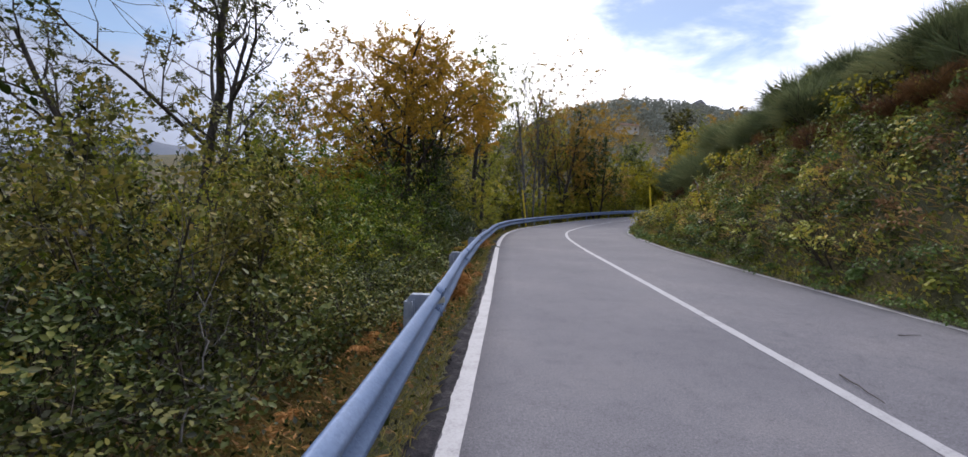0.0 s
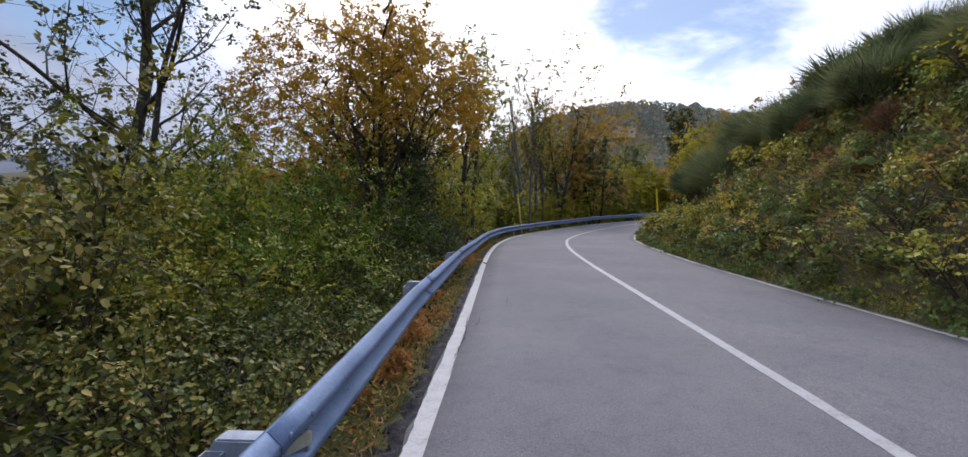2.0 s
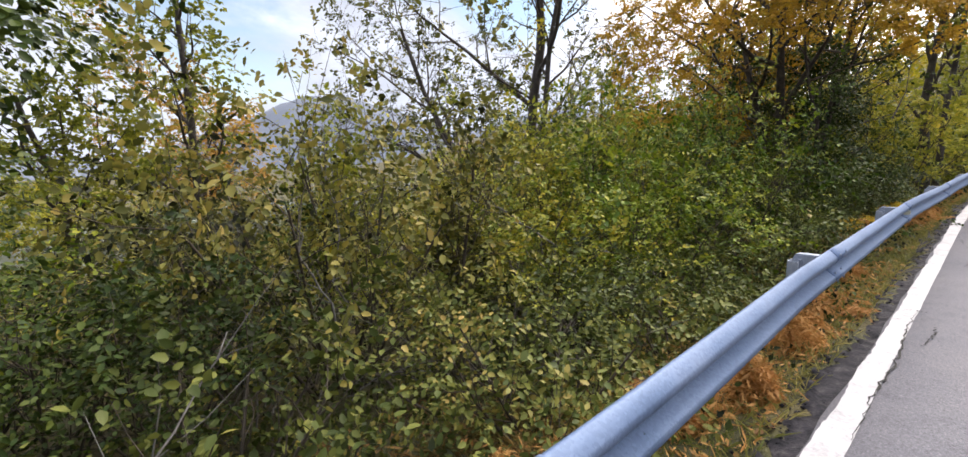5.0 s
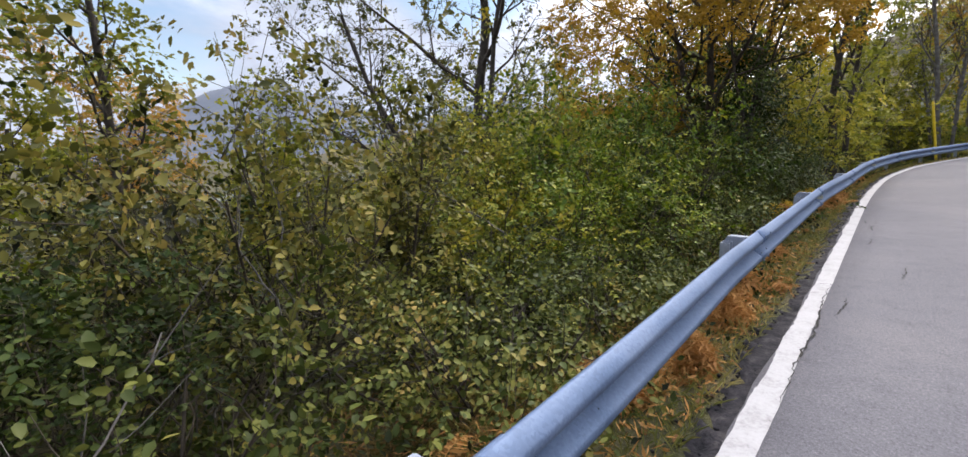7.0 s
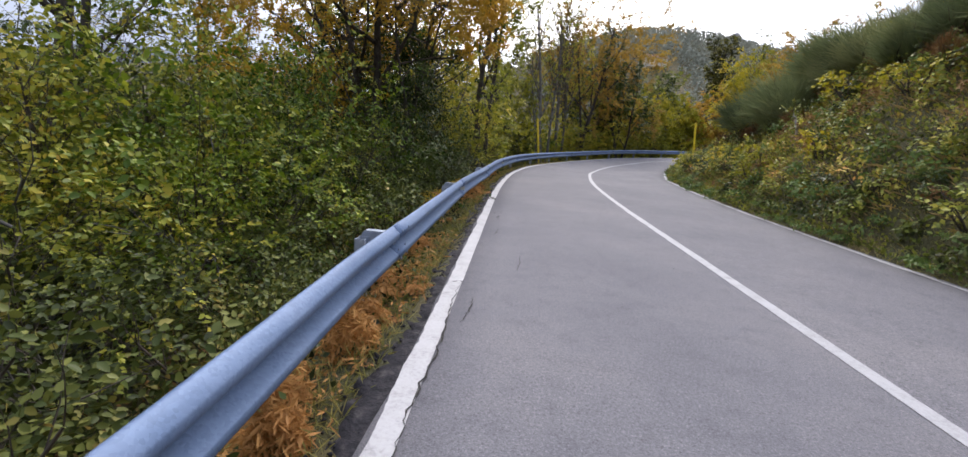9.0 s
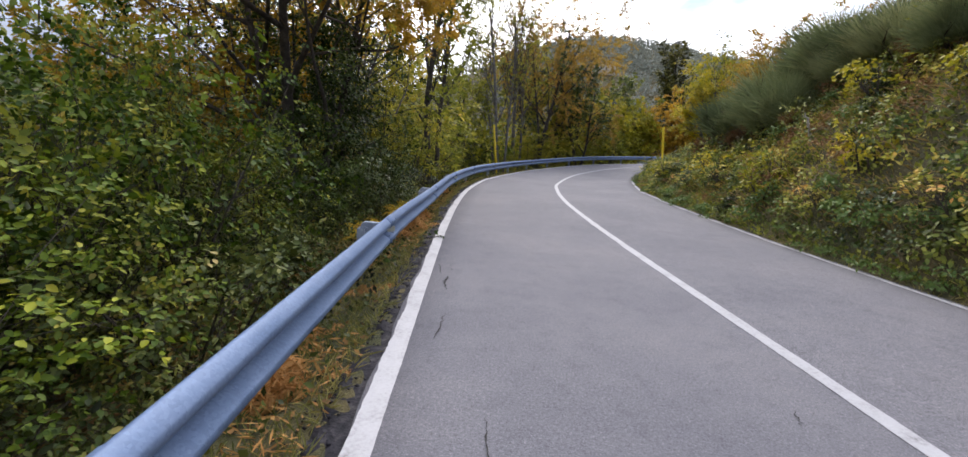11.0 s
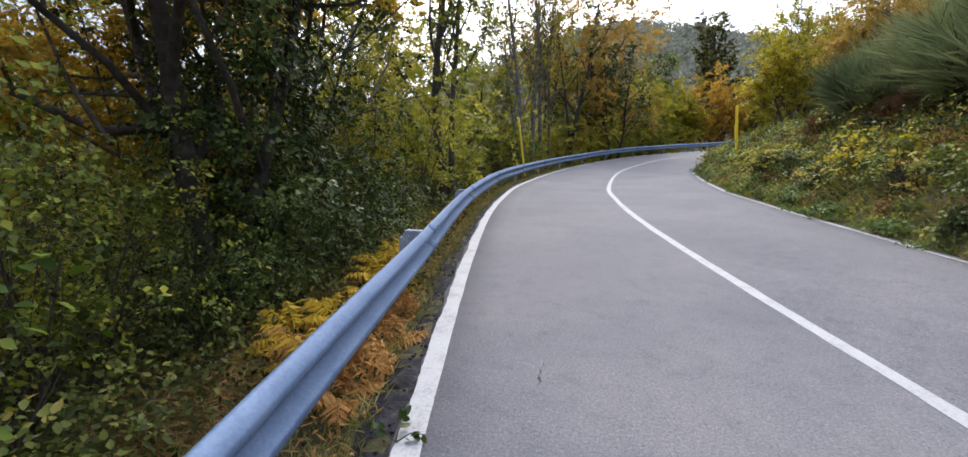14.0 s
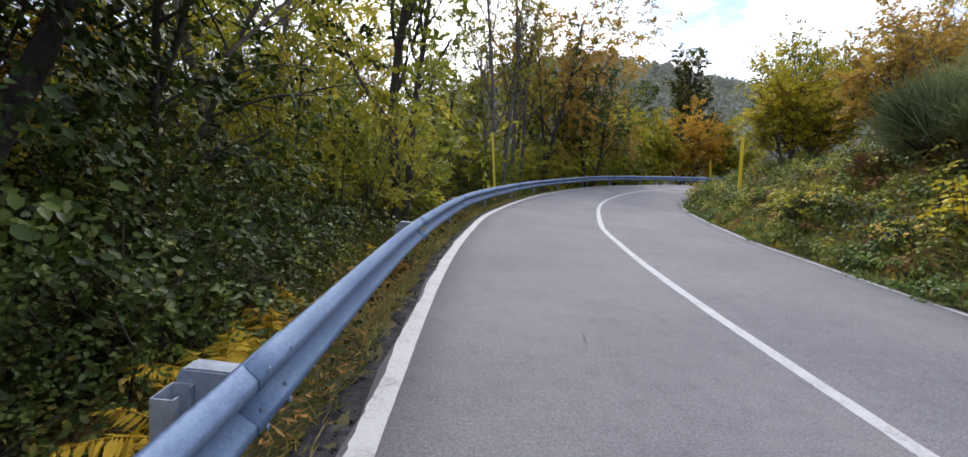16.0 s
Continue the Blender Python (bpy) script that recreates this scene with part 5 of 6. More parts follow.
stuff("undergrowth", leaf_mesh("undergrowth", r, p + np.stack([0 * o, 0 * o, r.uniform(0.0, 0.5, len(o)) ** 1.3], 1), upright(r, len(p), 1.1), r.uniform(0.04, 0.08, len(p)), 0.04, LEAF_BRAMBLE, full=True), "tangled green undergrowth on the slope", "undergrowth")
p, o = scatter(r, 30000, -0.9, -4.2, -4, 26, 1.0)
keep = ~(((p[:, 1] < 4.8) & (o > -2.1)) | ((p[:, 1] > 10.5) & (p[:, 1] < 18) & (o > -1.8)))
p, o = p[keep], o[keep]
stuff("slope_weeds", leaf_mesh("slope_weeds", r, p + np.stack([0 * o, 0 * o, r.uniform(0.0, 0.28, len(o)) ** 1.4], 1), upright(r, len(p), 1.1), r.uniform(0.03, 0.075, len(p)), 0.04, LEAF_BRAMBLE), "low dark weeds covering the slope below the rail", "weeds")
p, o = scatter(r, 14000, -0.8, -3.0, -4, 30, 1.0)
stuff("slope_litter", leaf_mesh("slope_litter", r, p + [0, 0, 0.03], r.normal(size=(len(p), 3)) * [1, 1, 0.3], r.uniform(0.04, 0.16, len(p)), 0.022, LEAF_LITTER), "brown dead leaves and stalks on the slope", "leaves")
# the bank
p, o = scatter(r, 64000, 9.12, 13.2, -4, 40, 1.1)
h = np.clip(r.normal(size=len(p)) * 0.07 + 0.05, 0, 0.3) * np.clip((o - 9) / 0.6, 0.2, 1)
stuff("bank_undergrowth", leaf_mesh("bank_undergrowth", r, p + np.stack([-0.5 * h, 0 * h, h], 1), upright(r, len(p), 0.9) + [-0.6, 0, 0], r.uniform(0.04, 0.095, len(p)), r.uniform(0.03, 0.06, len(p)), LEAF_BANK), "mixed green and brown undergrowth covering the bank", "undergrowth")


def tussocks(name, seed, centres, leaves_each, mat, label, tall, size, o0=9.25, o1=13.6):
    """Low leafy clumps over the bank, each a little mound."""
    q = np.random.default_rng(seed)
    c, oc = scatter(q, centres, o0, o1, -5, 42, 1.1)
    k = np.repeat(np.arange(centres), leaves_each)
    rad = q.uniform(0.12, 0.48, centres)[k]
    top = (q.uniform(0.4, 1.0, centres) * tall)[k] * np.clip((oc[k] - 9) / 0.7, 0.35, 1)
    d = unit(q.normal(size=(len(k), 3)) + [-0.5, 0, 0.6])
    d[:, 2] = np.abs(d[:, 2])
    at = c[k] + d * np.stack([rad, rad, top], 1) * q.uniform(0.6, 1.0, len(k))[:, None]
    return stuff(name, leaf_mesh(name, q, at, np.cross(d, q.normal(size=d.shape)) + d * 0.45 + [0, 0, -0.2], q.uniform(0.6, 1.35, len(k)) * size, size * 0.6, mat, face=d + q.normal(size=d.shape) * 0.35), label, "undergrowth")


tussocks("bank_brambles", 311, 560, 90, LEAF_BANK, "clumped green and brown brambles on the bank", 0.8, 0.082)
tussocks("bank_nettles", 312, 210, 110, FERN_GREEN, "bright green leafy clumps on the bank", 0.55, 0.08)
# dark clumps added so their colour gives the contrast of shaded hollows
tussocks("bank_ivy", 315, 260, 100, LEAF_DARK, "dark green leaf clumps added on the bank in place of shaded gaps", 0.55, 0.065)
tussocks("bank_foot_weeds", 314, 170, 90, FERN_GREEN, "bright green weeds along the bank foot", 0.3, 0.055, 9.1, 9.55)
tussocks("bank_dry_scrub", 313, 300, 80, HEATH, "rusty brown withered scrub on the bank", 0.4, 0.07)
p, o = scatter(r, 42000, 9.4, 14.0, -6, 48, 1.0)
stuff("bank_grass", leaf_mesh("bank_grass", r, p, upright(r, len(p), 0.6) + [-0.7, 0, 0], r.uniform(0.12, 0.36, len(p)), 0.012, GRASS_DRY, droop=0.4), "dry brown and straw grass on the bank", "grass")
p, o = scatter(r, 22000, 8.98, 9.6, -6, 48, 1.0)
stuff("bank_foot_grass", leaf_mesh("bank_foot_grass", r, p, upright(r, len(p), 0.6), r.uniform(0.04, 0.16, len(p)), 0.008, GRASS_GREEN, droop=0.3), "green grass at the foot of the bank", "grass")

# ---- plants of the bank ----
BANKPLANTS = [shrub_meshes(230 + k, 0.75, LEAF_BANK, 420, 0.075, stems=8, lean=1.1, full=False, leaves=7, reach=0.2) for k in range(3)]
GOLDPLANTS = [shrub_meshes(236 + k, 0.6, LEAF_YELLOW, 380, 0.075, stems=7, lean=1.0, leaves=7, reach=0.2) for k in range(2)]


def upon_bank(o, y):
    j = int(np.argmin(np.abs(LINE[:, 1] - y) + (LINE[:, 0] > 30) * 99))
    return LINE[j, 0] + RIGHT[j, 0] * (WID[j] + o), LINE[j, 1] + RIGHT[j, 1] * (WID[j] + o)


for k in range(150):
    x, y = upon_bank(0.35 + 3.6 * rng.uniform() ** 1.1, rng.uniform(-5, 44))
    s = rng.uniform(0.45, 1.0)
    if math.hypot(x - 9.38, y - 28.45) < 2.0:
        continue
    shrub("bank_shrub", BANKPLANTS[k % 3], (x, y, ground_z(x, y)), (s, s * 0.9), rng.uniform(0, 6.28), "low green shrub growing on the bank", "low shrubs on the bank")
for o, y in [(0.55, 15.75), (0.8, 16.0), (1.1, 20.0), (1.6, 12.6), (2.0, 15.0), (0.8, 24.0), (2.4, 9.0), (0.9, 13.4)]:
    x, y = upon_bank(o, y)
    s = rng.uniform(0.9, 1.3)
    shrub("yellow_shrub", GOLDPLANTS[int(y) % 2], (x, y, ground_z(x, y) + 0.1), (s, s), rng.uniform(0, 6.28), "small yellow-green sapling on the bank", "yellow saplings on the bank")


def broom_mesh(seed, tall, count, mat):
    """A tuft of many thin upright stems."""
    q = np.random.default_rng(seed)
    tufts = 46
    a, f = q.uniform(0, 6.283, tufts), np.sqrt(q.uniform(0, 1, tufts))
    root = np.stack([0.5 * f * np.cos(a), 0.5 * f * np.sin(a), q.uniform(0.0, 0.6, tufts) * (1 - 0.5 * f)], 1)
    lead = np.stack([0.95 * f * np.cos(a), 0.95 * f * np.sin(a), np.ones(tufts)], 1) + q.normal(size=(tufts, 3)) * 0.25
    tops = tall * q.uniform(0.4, 0.9, tufts) * (1.05 - 0.35 * f)
    k = q.integers(0, tufts, count)
    base = root[k] + q.normal(size=(count, 3)) * 0.04
    way = lead[k] + q.normal(size=(count, 3)) * 0.36
    return leaf_mesh("broom_stems", q, base, way, tops[k] * q.uniform(0.5, 1.05, count), 0.012, mat, droop=0.14, fold=0.0)


BROOMS = [broom_mesh(400 + k, 1.38, 2500, BROOM) for k in range(3)]
HEATHS = [broom_mesh(410 + k, 0.75, 1300, HEATH) for k in range(2)]


q = np.random.default_rng(420)
stems = []
for a in q.uniform(0, 6.283, 34):
    b, w = a + q.normal() * 0.5, q.uniform(0.3, 0.75)
    stems.append(([(0.08 * math.cos(a), 0.08 * math.sin(a), -0.1), (w * 0.6 * math.cos(a), w * 0.6 * math.sin(a), q.uniform(0.1, 0.3)), (w * math.cos(b), w * math.sin(b), q.uniform(0.3, 0.7))], [0.02, 0.013, 0.004]))
WOODY = tubes("woody_base", stems, BROOMWOOD, 3)


def tuft(name, mesh, at, scale, turn, label, category, group):
    ob = thing(name, at, label, category, group)
    part("tuft", mesh, None, ob)
    part("woody_base", WOODY, None, ob, "dark bare woody stems")
    ob.matrix_basis = Matrix.Translation(at) @ Matrix.Rotation(turn, 4, "Z") @ Matrix.Diagonal((scale, scale, scale, 1))


for k in range(100):
    y = rng.uniform(-4, 25)
    low = np.interp(y, [0, 12, 20, 26, 34], [2.6, 2.5, 2.2, 2.5, 2.7])
    x, y = upon_bank(low + 4.2 * rng.uniform() ** 1.2, y)
    tuft("broom_bush", BROOMS[k % 3], on_ground(x, y, 0.05), rng.uniform(0.7, 1.2), rng.uniform(0, 6.28), "dense grey-green broom bush on top of the bank", "shrub", "broom bushes on the bank")
for k, (o, y) in enumerate([(2.5, 19.6), (2.9, 21.2), (3.2, 18.4), (2.2, 22.6), (3.6, 20.2)]):
    x, y = upon_bank(o, y)
    tuft("broom_bush", BROOMS[k % 3], on_ground(x, y, 0.05), 1.5, 1.3 * k, "dense grey-green broom bush on top of the bank", "shrub", "broom bushes on the bank")
for k in range(26):
    x, y = upon_bank(1.5 + 1.3 * rng.uniform(), rng.uniform(1, 24))
    tuft("heath_tuft", HEATHS[k % 2], on_ground(x, y, 0.05), rng.uniform(0.5, 0.9), rng.uniform(0, 6.28), "rust-brown withered heath tuft on the bank", "heath", "withered heath on the bank")

# ---- ferns ----
def frond_mesh(seed, length, mat, curl):
    """One fern frond: a bowed midrib with paired leaflets."""
    q = np.random.default_rng(seed)
    t = np.linspace(0.12, 1, 32)
    x = length * (t - 0.12 * t ** 2)
    z = length * (0.95 * t - curl * t ** 2)
    y = q.normal() * 0.05 * t
    mid = np.stack([x * 0.8, y, z * 0.8], 1)
    wl_ = length * 0.27 * np.sin(np.clip(t * 1.25, 0, 1) * 2.6) * (1.08 - t) + 0.01
    base, way, ln = [], [], []
    for sgn in (-1, 1):
        base.append(mid)
        way.append(np.stack([0.5 * np.ones(32), sgn * np.ones(32), -0.35 + q.normal(size=32) * 0.25], 1))
        ln.append(wl_ * q.uniform(0.8, 1.15, 32))
    base, way, ln = np.concatenate(base), np.concatenate(way), np.concatenate(ln)
    v, f = blades(q, base, way, ln, ln * 0.17 + 0.004, fold=0.1, droop=0.2, wide=0.3)
    rib = []
    for s in range(32):
        w = 0.004 * (1.1 - t[s])
        rib += [mid[s] + [0, w, 0], mid[s] - [0, w, 0]]
    nv = len(v)
    k = nv + 2 * np.arange(31)[:, None]
    return raw_mesh("frond", np.concatenate([v, np.array(rib)]), tris=f, quads=k + [0, 1, 3, 2], mat=mat)


FRONDS = {"orange": [frond_mesh(500 + k, 0.58, FERN_ORANGE, 0.95) for k in range(3)], "yellow": [frond_mesh(510 + k, 0.62, FERN_YELLOW, 0.7) for k in range(3)],
          "green": [frond_mesh(520 + k, 0.6, FERN_GREEN, 0.7) for k in range(2)]}
FERN_LABEL = {"orange": "withered orange fern beside the guardrail", "yellow": "yellowing fern beside the guardrail", "green": "green fern on the bank"}


def fern(x, y, colour, count, scale):
    ob = thing("fern", on_ground(x, y, 0.02), FERN_LABEL[colour], "fern", colour + " ferns")
    for k in range(count):
        fr = part("frond", FRONDS[colour][k % len(FRONDS[colour])], None, ob)
        s = scale * rng.uniform(1.0, 1.75)
        fr.matrix_basis = Matrix.Rotation(6.283 * k / count + rng.uniform(-0.35, 0.35), 4, "Z") @ Matrix.Rotation(rng.uniform(-0.25, 0.35), 4, "Y") @ Matrix.Diagonal((s, s, s, 1))


for x, y, c, n, s in [(-0.30, 6.55, "orange", 12, 0.62), (-0.22, 7.25, "orange", 10, 0.55), (-0.35, 7.7, "orange", 10, 0.55), (-0.45, 6.0, "orange", 9, 0.5), (-0.30, 5.35, "orange", 8, 0.5), (-0.55, 4.9, "orange", 8, 0.5),
                      (-0.28, 8.9, "orange", 9, 0.55), (-0.5, 9.6, "orange", 8, 0.5), (-0.8, 5.6, "orange", 8, 0.6), (-1.0, 3.9, "orange", 8, 0.6), (-0.9, 7.9, "orange", 9, 0.6),
                      (-0.35, 13.0, "orange", 11, 0.62), (-0.30, 13.6, "orange", 11, 0.66), (-0.55, 14.2, "orange", 9, 0.6), (-0.95, 14.7, "yellow", 12, 0.62), (-0.85, 16.0, "yellow", 12, 0.75), (-0.45, 15.0, "yellow", 10, 0.7),
                      (-1.0, 16.6, "yellow", 11, 0.8), (-0.95, 17.3, "yellow", 10, 0.75), (-0.6, 17.0, "orange", 10, 0.65), (-0.72, 15.1, "yellow", 11, 0.7), (-1.35, 14.6, "yellow", 10, 0.75), (-1.0, 14.1, "orange", 10, 0.6), (-0.75, 13.7, "yellow", 9, 0.62), (-1.25, 15.3, "yellow", 10, 0.62),
                      (-0.45, 18.3, "orange", 10, 0.6), (-0.6, 19.4, "orange", 10, 0.62), (-0.35, 20.6, "orange", 10, 0.6), (-0.9, 21.4, "yellow", 10, 0.7), (-0.2, 22.6, "orange", 9, 0.6), (-0.7, 23.6, "orange", 10, 0.75),
                      (-0.3, 25.0, "yellow", 10, 0.75), (0.1, 26.4, "orange", 10, 0.75), (0.4, 28.0, "yellow", 10, 0.7), (0.9, 29.6, "orange", 10, 0.7), (1.3, 31.0, "orange", 9, 0.7), (-0.35, 1.8, "orange", 7, 0.45), (-1.1, 2.3, "orange", 7, 0.5),
                      (-0.30, 10.5, "orange", 7, 0.45), (-0.55, 11.8, "orange", 8, 0.5), (-1.15, 18.4, "yellow", 9, 0.7), (-1.6, 12.6, "orange", 8, 0.6)]:
    fern(x, y, c, n, s * (1.2 if 13 < y < 17.6 and x < -0.6 else 1.0))
for o, y in [(0.8, 7.2), (1.3, 9.8), (0.7, 10.4), (1.8, 6.2), (0.9, 3.6)]:
    x, y = upon_bank(o, y)
    fern(x, y, "green", 8, 0.8)


def bracken_mound(x, y, rad, tall, seed):
    """A rounded mound of fine withered fronds."""
    q = np.random.default_rng(seed)
    d = unit(q.normal(size=(900, 3)))
    d[:, 2] = np.abs(d[:, 2])
    at = d * np.array([rad, rad, tall]) * q.uniform(0.55, 1.0, (900, 1))
    w = np.cross(d, q.normal(size=(900, 3))) + d * 0.35 + [0, 0, -0.15]
    ob = thing("bracken_mound", on_ground(x, y, 0.01), "rounded rust-orange mound of withered bracken beside the edge line", "bracken", "withered bracken mounds")
    part("foliage", leaf_mesh("foliage", q, at, w, q.uniform(0.04, 0.1, 900), 0.012, FERN_ORANGE, droop=0.1), None, ob)


for k, (x, y, rad, tall) in enumerate([(-0.22, 5.35, 0.13, 0.24), (-0.26, 6.25, 0.17, 0.27), (-0.30, 6.6, 0.16, 0.22), (-0.42, 5.0, 0.2, 0.12), (-0.40, 5.75, 0.16, 0.16), (-0.30, 13.2, 0.2, 0.26), (-0.38, 13.7, 0.24, 0.32), (-0.32, 14.2, 0.18, 0.24),
                                       (-0.45, 8.8, 0.16, 0.2), (-0.6, 7.6, 0.22, 0.22), (-0.7, 4.4, 0.24, 0.14), (-0.28, 18.9, 0.18, 0.22)]):
    bracken_mound(x, y, rad, tall, 800 + k)


# crumbs of asphalt and gravel beside the line
q = np.random.default_rng(330)
p, o = scatter(q, 2600, -0.09, -0.34, -4, 34, 1.0)
sz = q.uniform(0.004, 0.016, len(p))
octa = np.array([(1, 0, 0), (-1, 0, 0), (0, 1, 0), (0, -1, 0), (0, 0, 0.8), (0, 0, -0.8)], float)
vv = p[:, None] + (octa[None] * q.uniform(0.6, 1.3, (len(p), 6, 1))) * sz[:, None, None] + [0, 0, 0.012]
ff = np.array([(0, 2, 4), (2, 1, 4), (1, 3, 4), (3, 0, 4), (2, 0, 5), (1, 2, 5), (3, 1, 5), (0, 3, 5)])
stuff("gravel", raw_mesh("gravel", vv.reshape(-1, 3), tris=(6 * np.arange(len(p))[:, None, None] + ff[None]).reshape(-1, 3), mat=BITUMEN), "dark asphalt crumbs and gravel beside the edge line", "gravel")


def leafy_sprig(name, at, count, size, spread, mat, label, category, rise=0.3):
    q = np.random.default_rng(int(abs(at[1]) * 977))
    ob = thing(name, at, label, category)
    st, base, way = [], [], []
    for k in range(max(2, count // 6)):
        a = q.uniform(0, 6.283)
        e = np.array([math.cos(a) * spread, math.sin(a) * spread, spread * rise * q.uniform(0.4, 1.4)])
        st.append(([np.zeros(3), e * 0.5 + [0, 0, spread * 0.2], e], [0.004, 0.003, 0.002]))
        for _ in range(6):
            f = q.uniform(0.3, 1.0)
            base.append(e * f + [0, 0, 0.4 * spread * f * (1 - f)])
            way.append(e / spread + q.normal(size=3) * 0.7)
    part("stalk", tubes("stalk", st, TWIG, 4), None, ob)
    part("foliage", leaf_mesh("foliage", q, np.array(base), np.array(way), size * q.uniform(0.7, 1.3, len(base)), size * 0.7, mat, full=True), None, ob)


leafy_sprig("sprig", (0.05, 12.5, 0.008), 18, 0.05, 0.13, LEAF_DARK, "dark leafy sprig creeping over the edge line", "weed")
leafy_sprig("ivy_sprig", (-0.30, 10.95, 0.10), 12, 0.055, 0.09, FERN_GREEN, "green ivy sprig hanging under the guardrail", "ivy", -0.6)
for x, y in ((-1.7, 12.0), (-1.65, 11.3), (-2.1, 11.7)):
    leafy_sprig("broadleaf_plant", (x, y, ground_z(x, y) + 0.15), 18, 0.24, 0.38, LEAF_BRAMBLE, "broad-leaved blue-green plant below the guardrail", "plant", 0.9)
x, y = upon_bank(0.3, 9.2)
leafy_sprig("broadleaf_plant", (x, y, ground_z(x, y) + 0.1), 18, 0.2, 0.4, FERN_GREEN, "bright green broad-leaved plant at the bank foot", "plant", 0.9)
for x, y in ((-4.4, 4.0), (-4.9, 4.6), (-3.9, 3.4)):
    leafy_sprig("broadleaf_plant", (x, y, ground_z(x, y) + 0.6), 24, 0.16, 0.5, FERN_GREEN, "bright green broad-leaved plant in the thicket", "plant", 0.9)


# ---- sticks ----
def stick(name, points, radius, mat, label, category="stick", twigs=0):
    p = np.array(points, float)
    c = p[0].copy()
    g = np.random.default_rng(int(abs(c[1]) * 100))
    t = np.linspace(0, len(p) - 1, 10)
    q = np.stack([np.interp(t, np.arange(len(p)), p[:, i]) for i in range(3)], 1) - c
    long = np.linalg.norm(q[-1])
    q[1:-1] += g.normal(size=(8, 3)) * (radius * 0.3 + (0.02 * long if twigs else 0))
    ob = thing(name, c, label, category)
    part("wood", tubes("wood", [(q, np.linspace(radius, radius * 0.5, 10))], mat, 6), None, ob)
    for k in range(twigs):
        j = g.integers(3, 9)
        e = q[j] + (unit(q[-1]) * 0.7 + g.normal(size=3) * 0.6) * long * g.uniform(0.2, 0.4)
        part("twig", tubes("twig", [([q[j], (q[j] + e) / 2 + g.normal(size=3) * 0.03, e], [radius * 0.5, radius * 0.35, radius * 0.15])], mat, 4), None, ob)


stick("stick", [(3.10, 2.75, 0.024), (3.02, 2.22, 0.024)], 0.006, BARK_DARK, "dark twig lying on the asphalt")
stick("stick", [(4.55, 4.0, 0.064), (4.80, 4.03, 0.070)], 0.006, BARK_DARK, "short dark twig lying on the asphalt")
bx, by = upon_bank(0.25, 6.5)
stick("dead_branch", [(bx, by, ground_z(bx, by) + 0.05), (bx + 0.5, by + 0.15, ground_z(bx + 0.5, by + 0.15) + 0.10), (bx + 0.9, by + 0.35, ground_z(bx + 0.9, by + 0.35) + 0.12)], 0.009, DEADWOOD, "bleached dead branch lying on the bank", "branch")
stick("dead_branch", [(7.15, 15.7, ground_z(7.15, 15.7) - 0.1), (7.12, 15.8, ground_z(7.15, 15.7) + 0.35), (7.05, 15.9, ground_z(7.15, 15.7) + 0.62)], 0.035, DEADWOOD, "bleached stump standing in the bank", "stump")

for k, (a, b, r0) in enumerate([((-2.78, 4.01, -0.5), (-3.37, 3.9, 0.85), 0.016), ((-2.95, 8.95, -0.6), (-3.13, 9.14, 1.0), 0.018), ((-2.7, 6.54, 0.30), (-3.82, 6.03, 0.90), 0.018), 
                                ((-3.03, 4.13, -0.6), (-3.67, 4.34, 1.3), 0.017), ((-2.2, 8.2, -0.5), (-2.6, 7.0, 0.25), 0.015), ((-1.9, 2.2, -0.6), (-2.5, 3.2, 0.3), 0.015)  ]):
    mid = tuple((u + v) / 2 + (0.06 if i < 2 else 0.05) for i, (u, v) in enumerate(zip(a, b)))
    stick("dead_branch", [a, mid, b], r0 * 0.65, BARK_GREY, "bare grey branch sticking out of the thicket", "branch", 5)



def brush(x, y, way, count, seed, label):
    """A tangle of dead arching stems."""
    g = np.random.default_rng(seed)
    ob = thing("brush_heap", on_ground(x, y, 0.0), label, "dead brush")
    for k in range(count):
        st = np.array([g.normal() * 0.25, g.normal() * 0.25, g.uniform(0.0, 0.25)])
        d = unit(np.array([way[0], way[1], 0.25]) + g.normal(size=3) * [0.5, 0.5, 0.3])
        ln = g.uniform(0.6, 1.5)
        t = np.linspace(0, 1, 7)[:, None]
        p = st + d * ln * t + np.array([0, 0, 1.0]) * (0.45 * ln * t * (1 - t)) + g.normal(size=(7, 3)) * 0.025
        part("stem", tubes("stem", [(p, np.linspace(0.010, 0.003, 7) * g.uniform(0.7, 1.3))], BARK_GREY if k % 3 else TWIG, 4), None, ob)


brush(-2.6, 5.2, (-0.8, -0.5), 22, 901, "heap of dead grey stems fallen into the thicket")
brush(-2.1, 6.4, (-0.9, 0.3), 14, 902, "tangle of dead brown stems in the thicket")
brush(-2.4, 8.6, (-0.7, -0.7), 12, 903, "tangle of dead brown stems in the thicket")
brush(-3.6, 3.7, (-0.6, 0.6), 14, 904, "tangle of dead grey stems in the thicket")

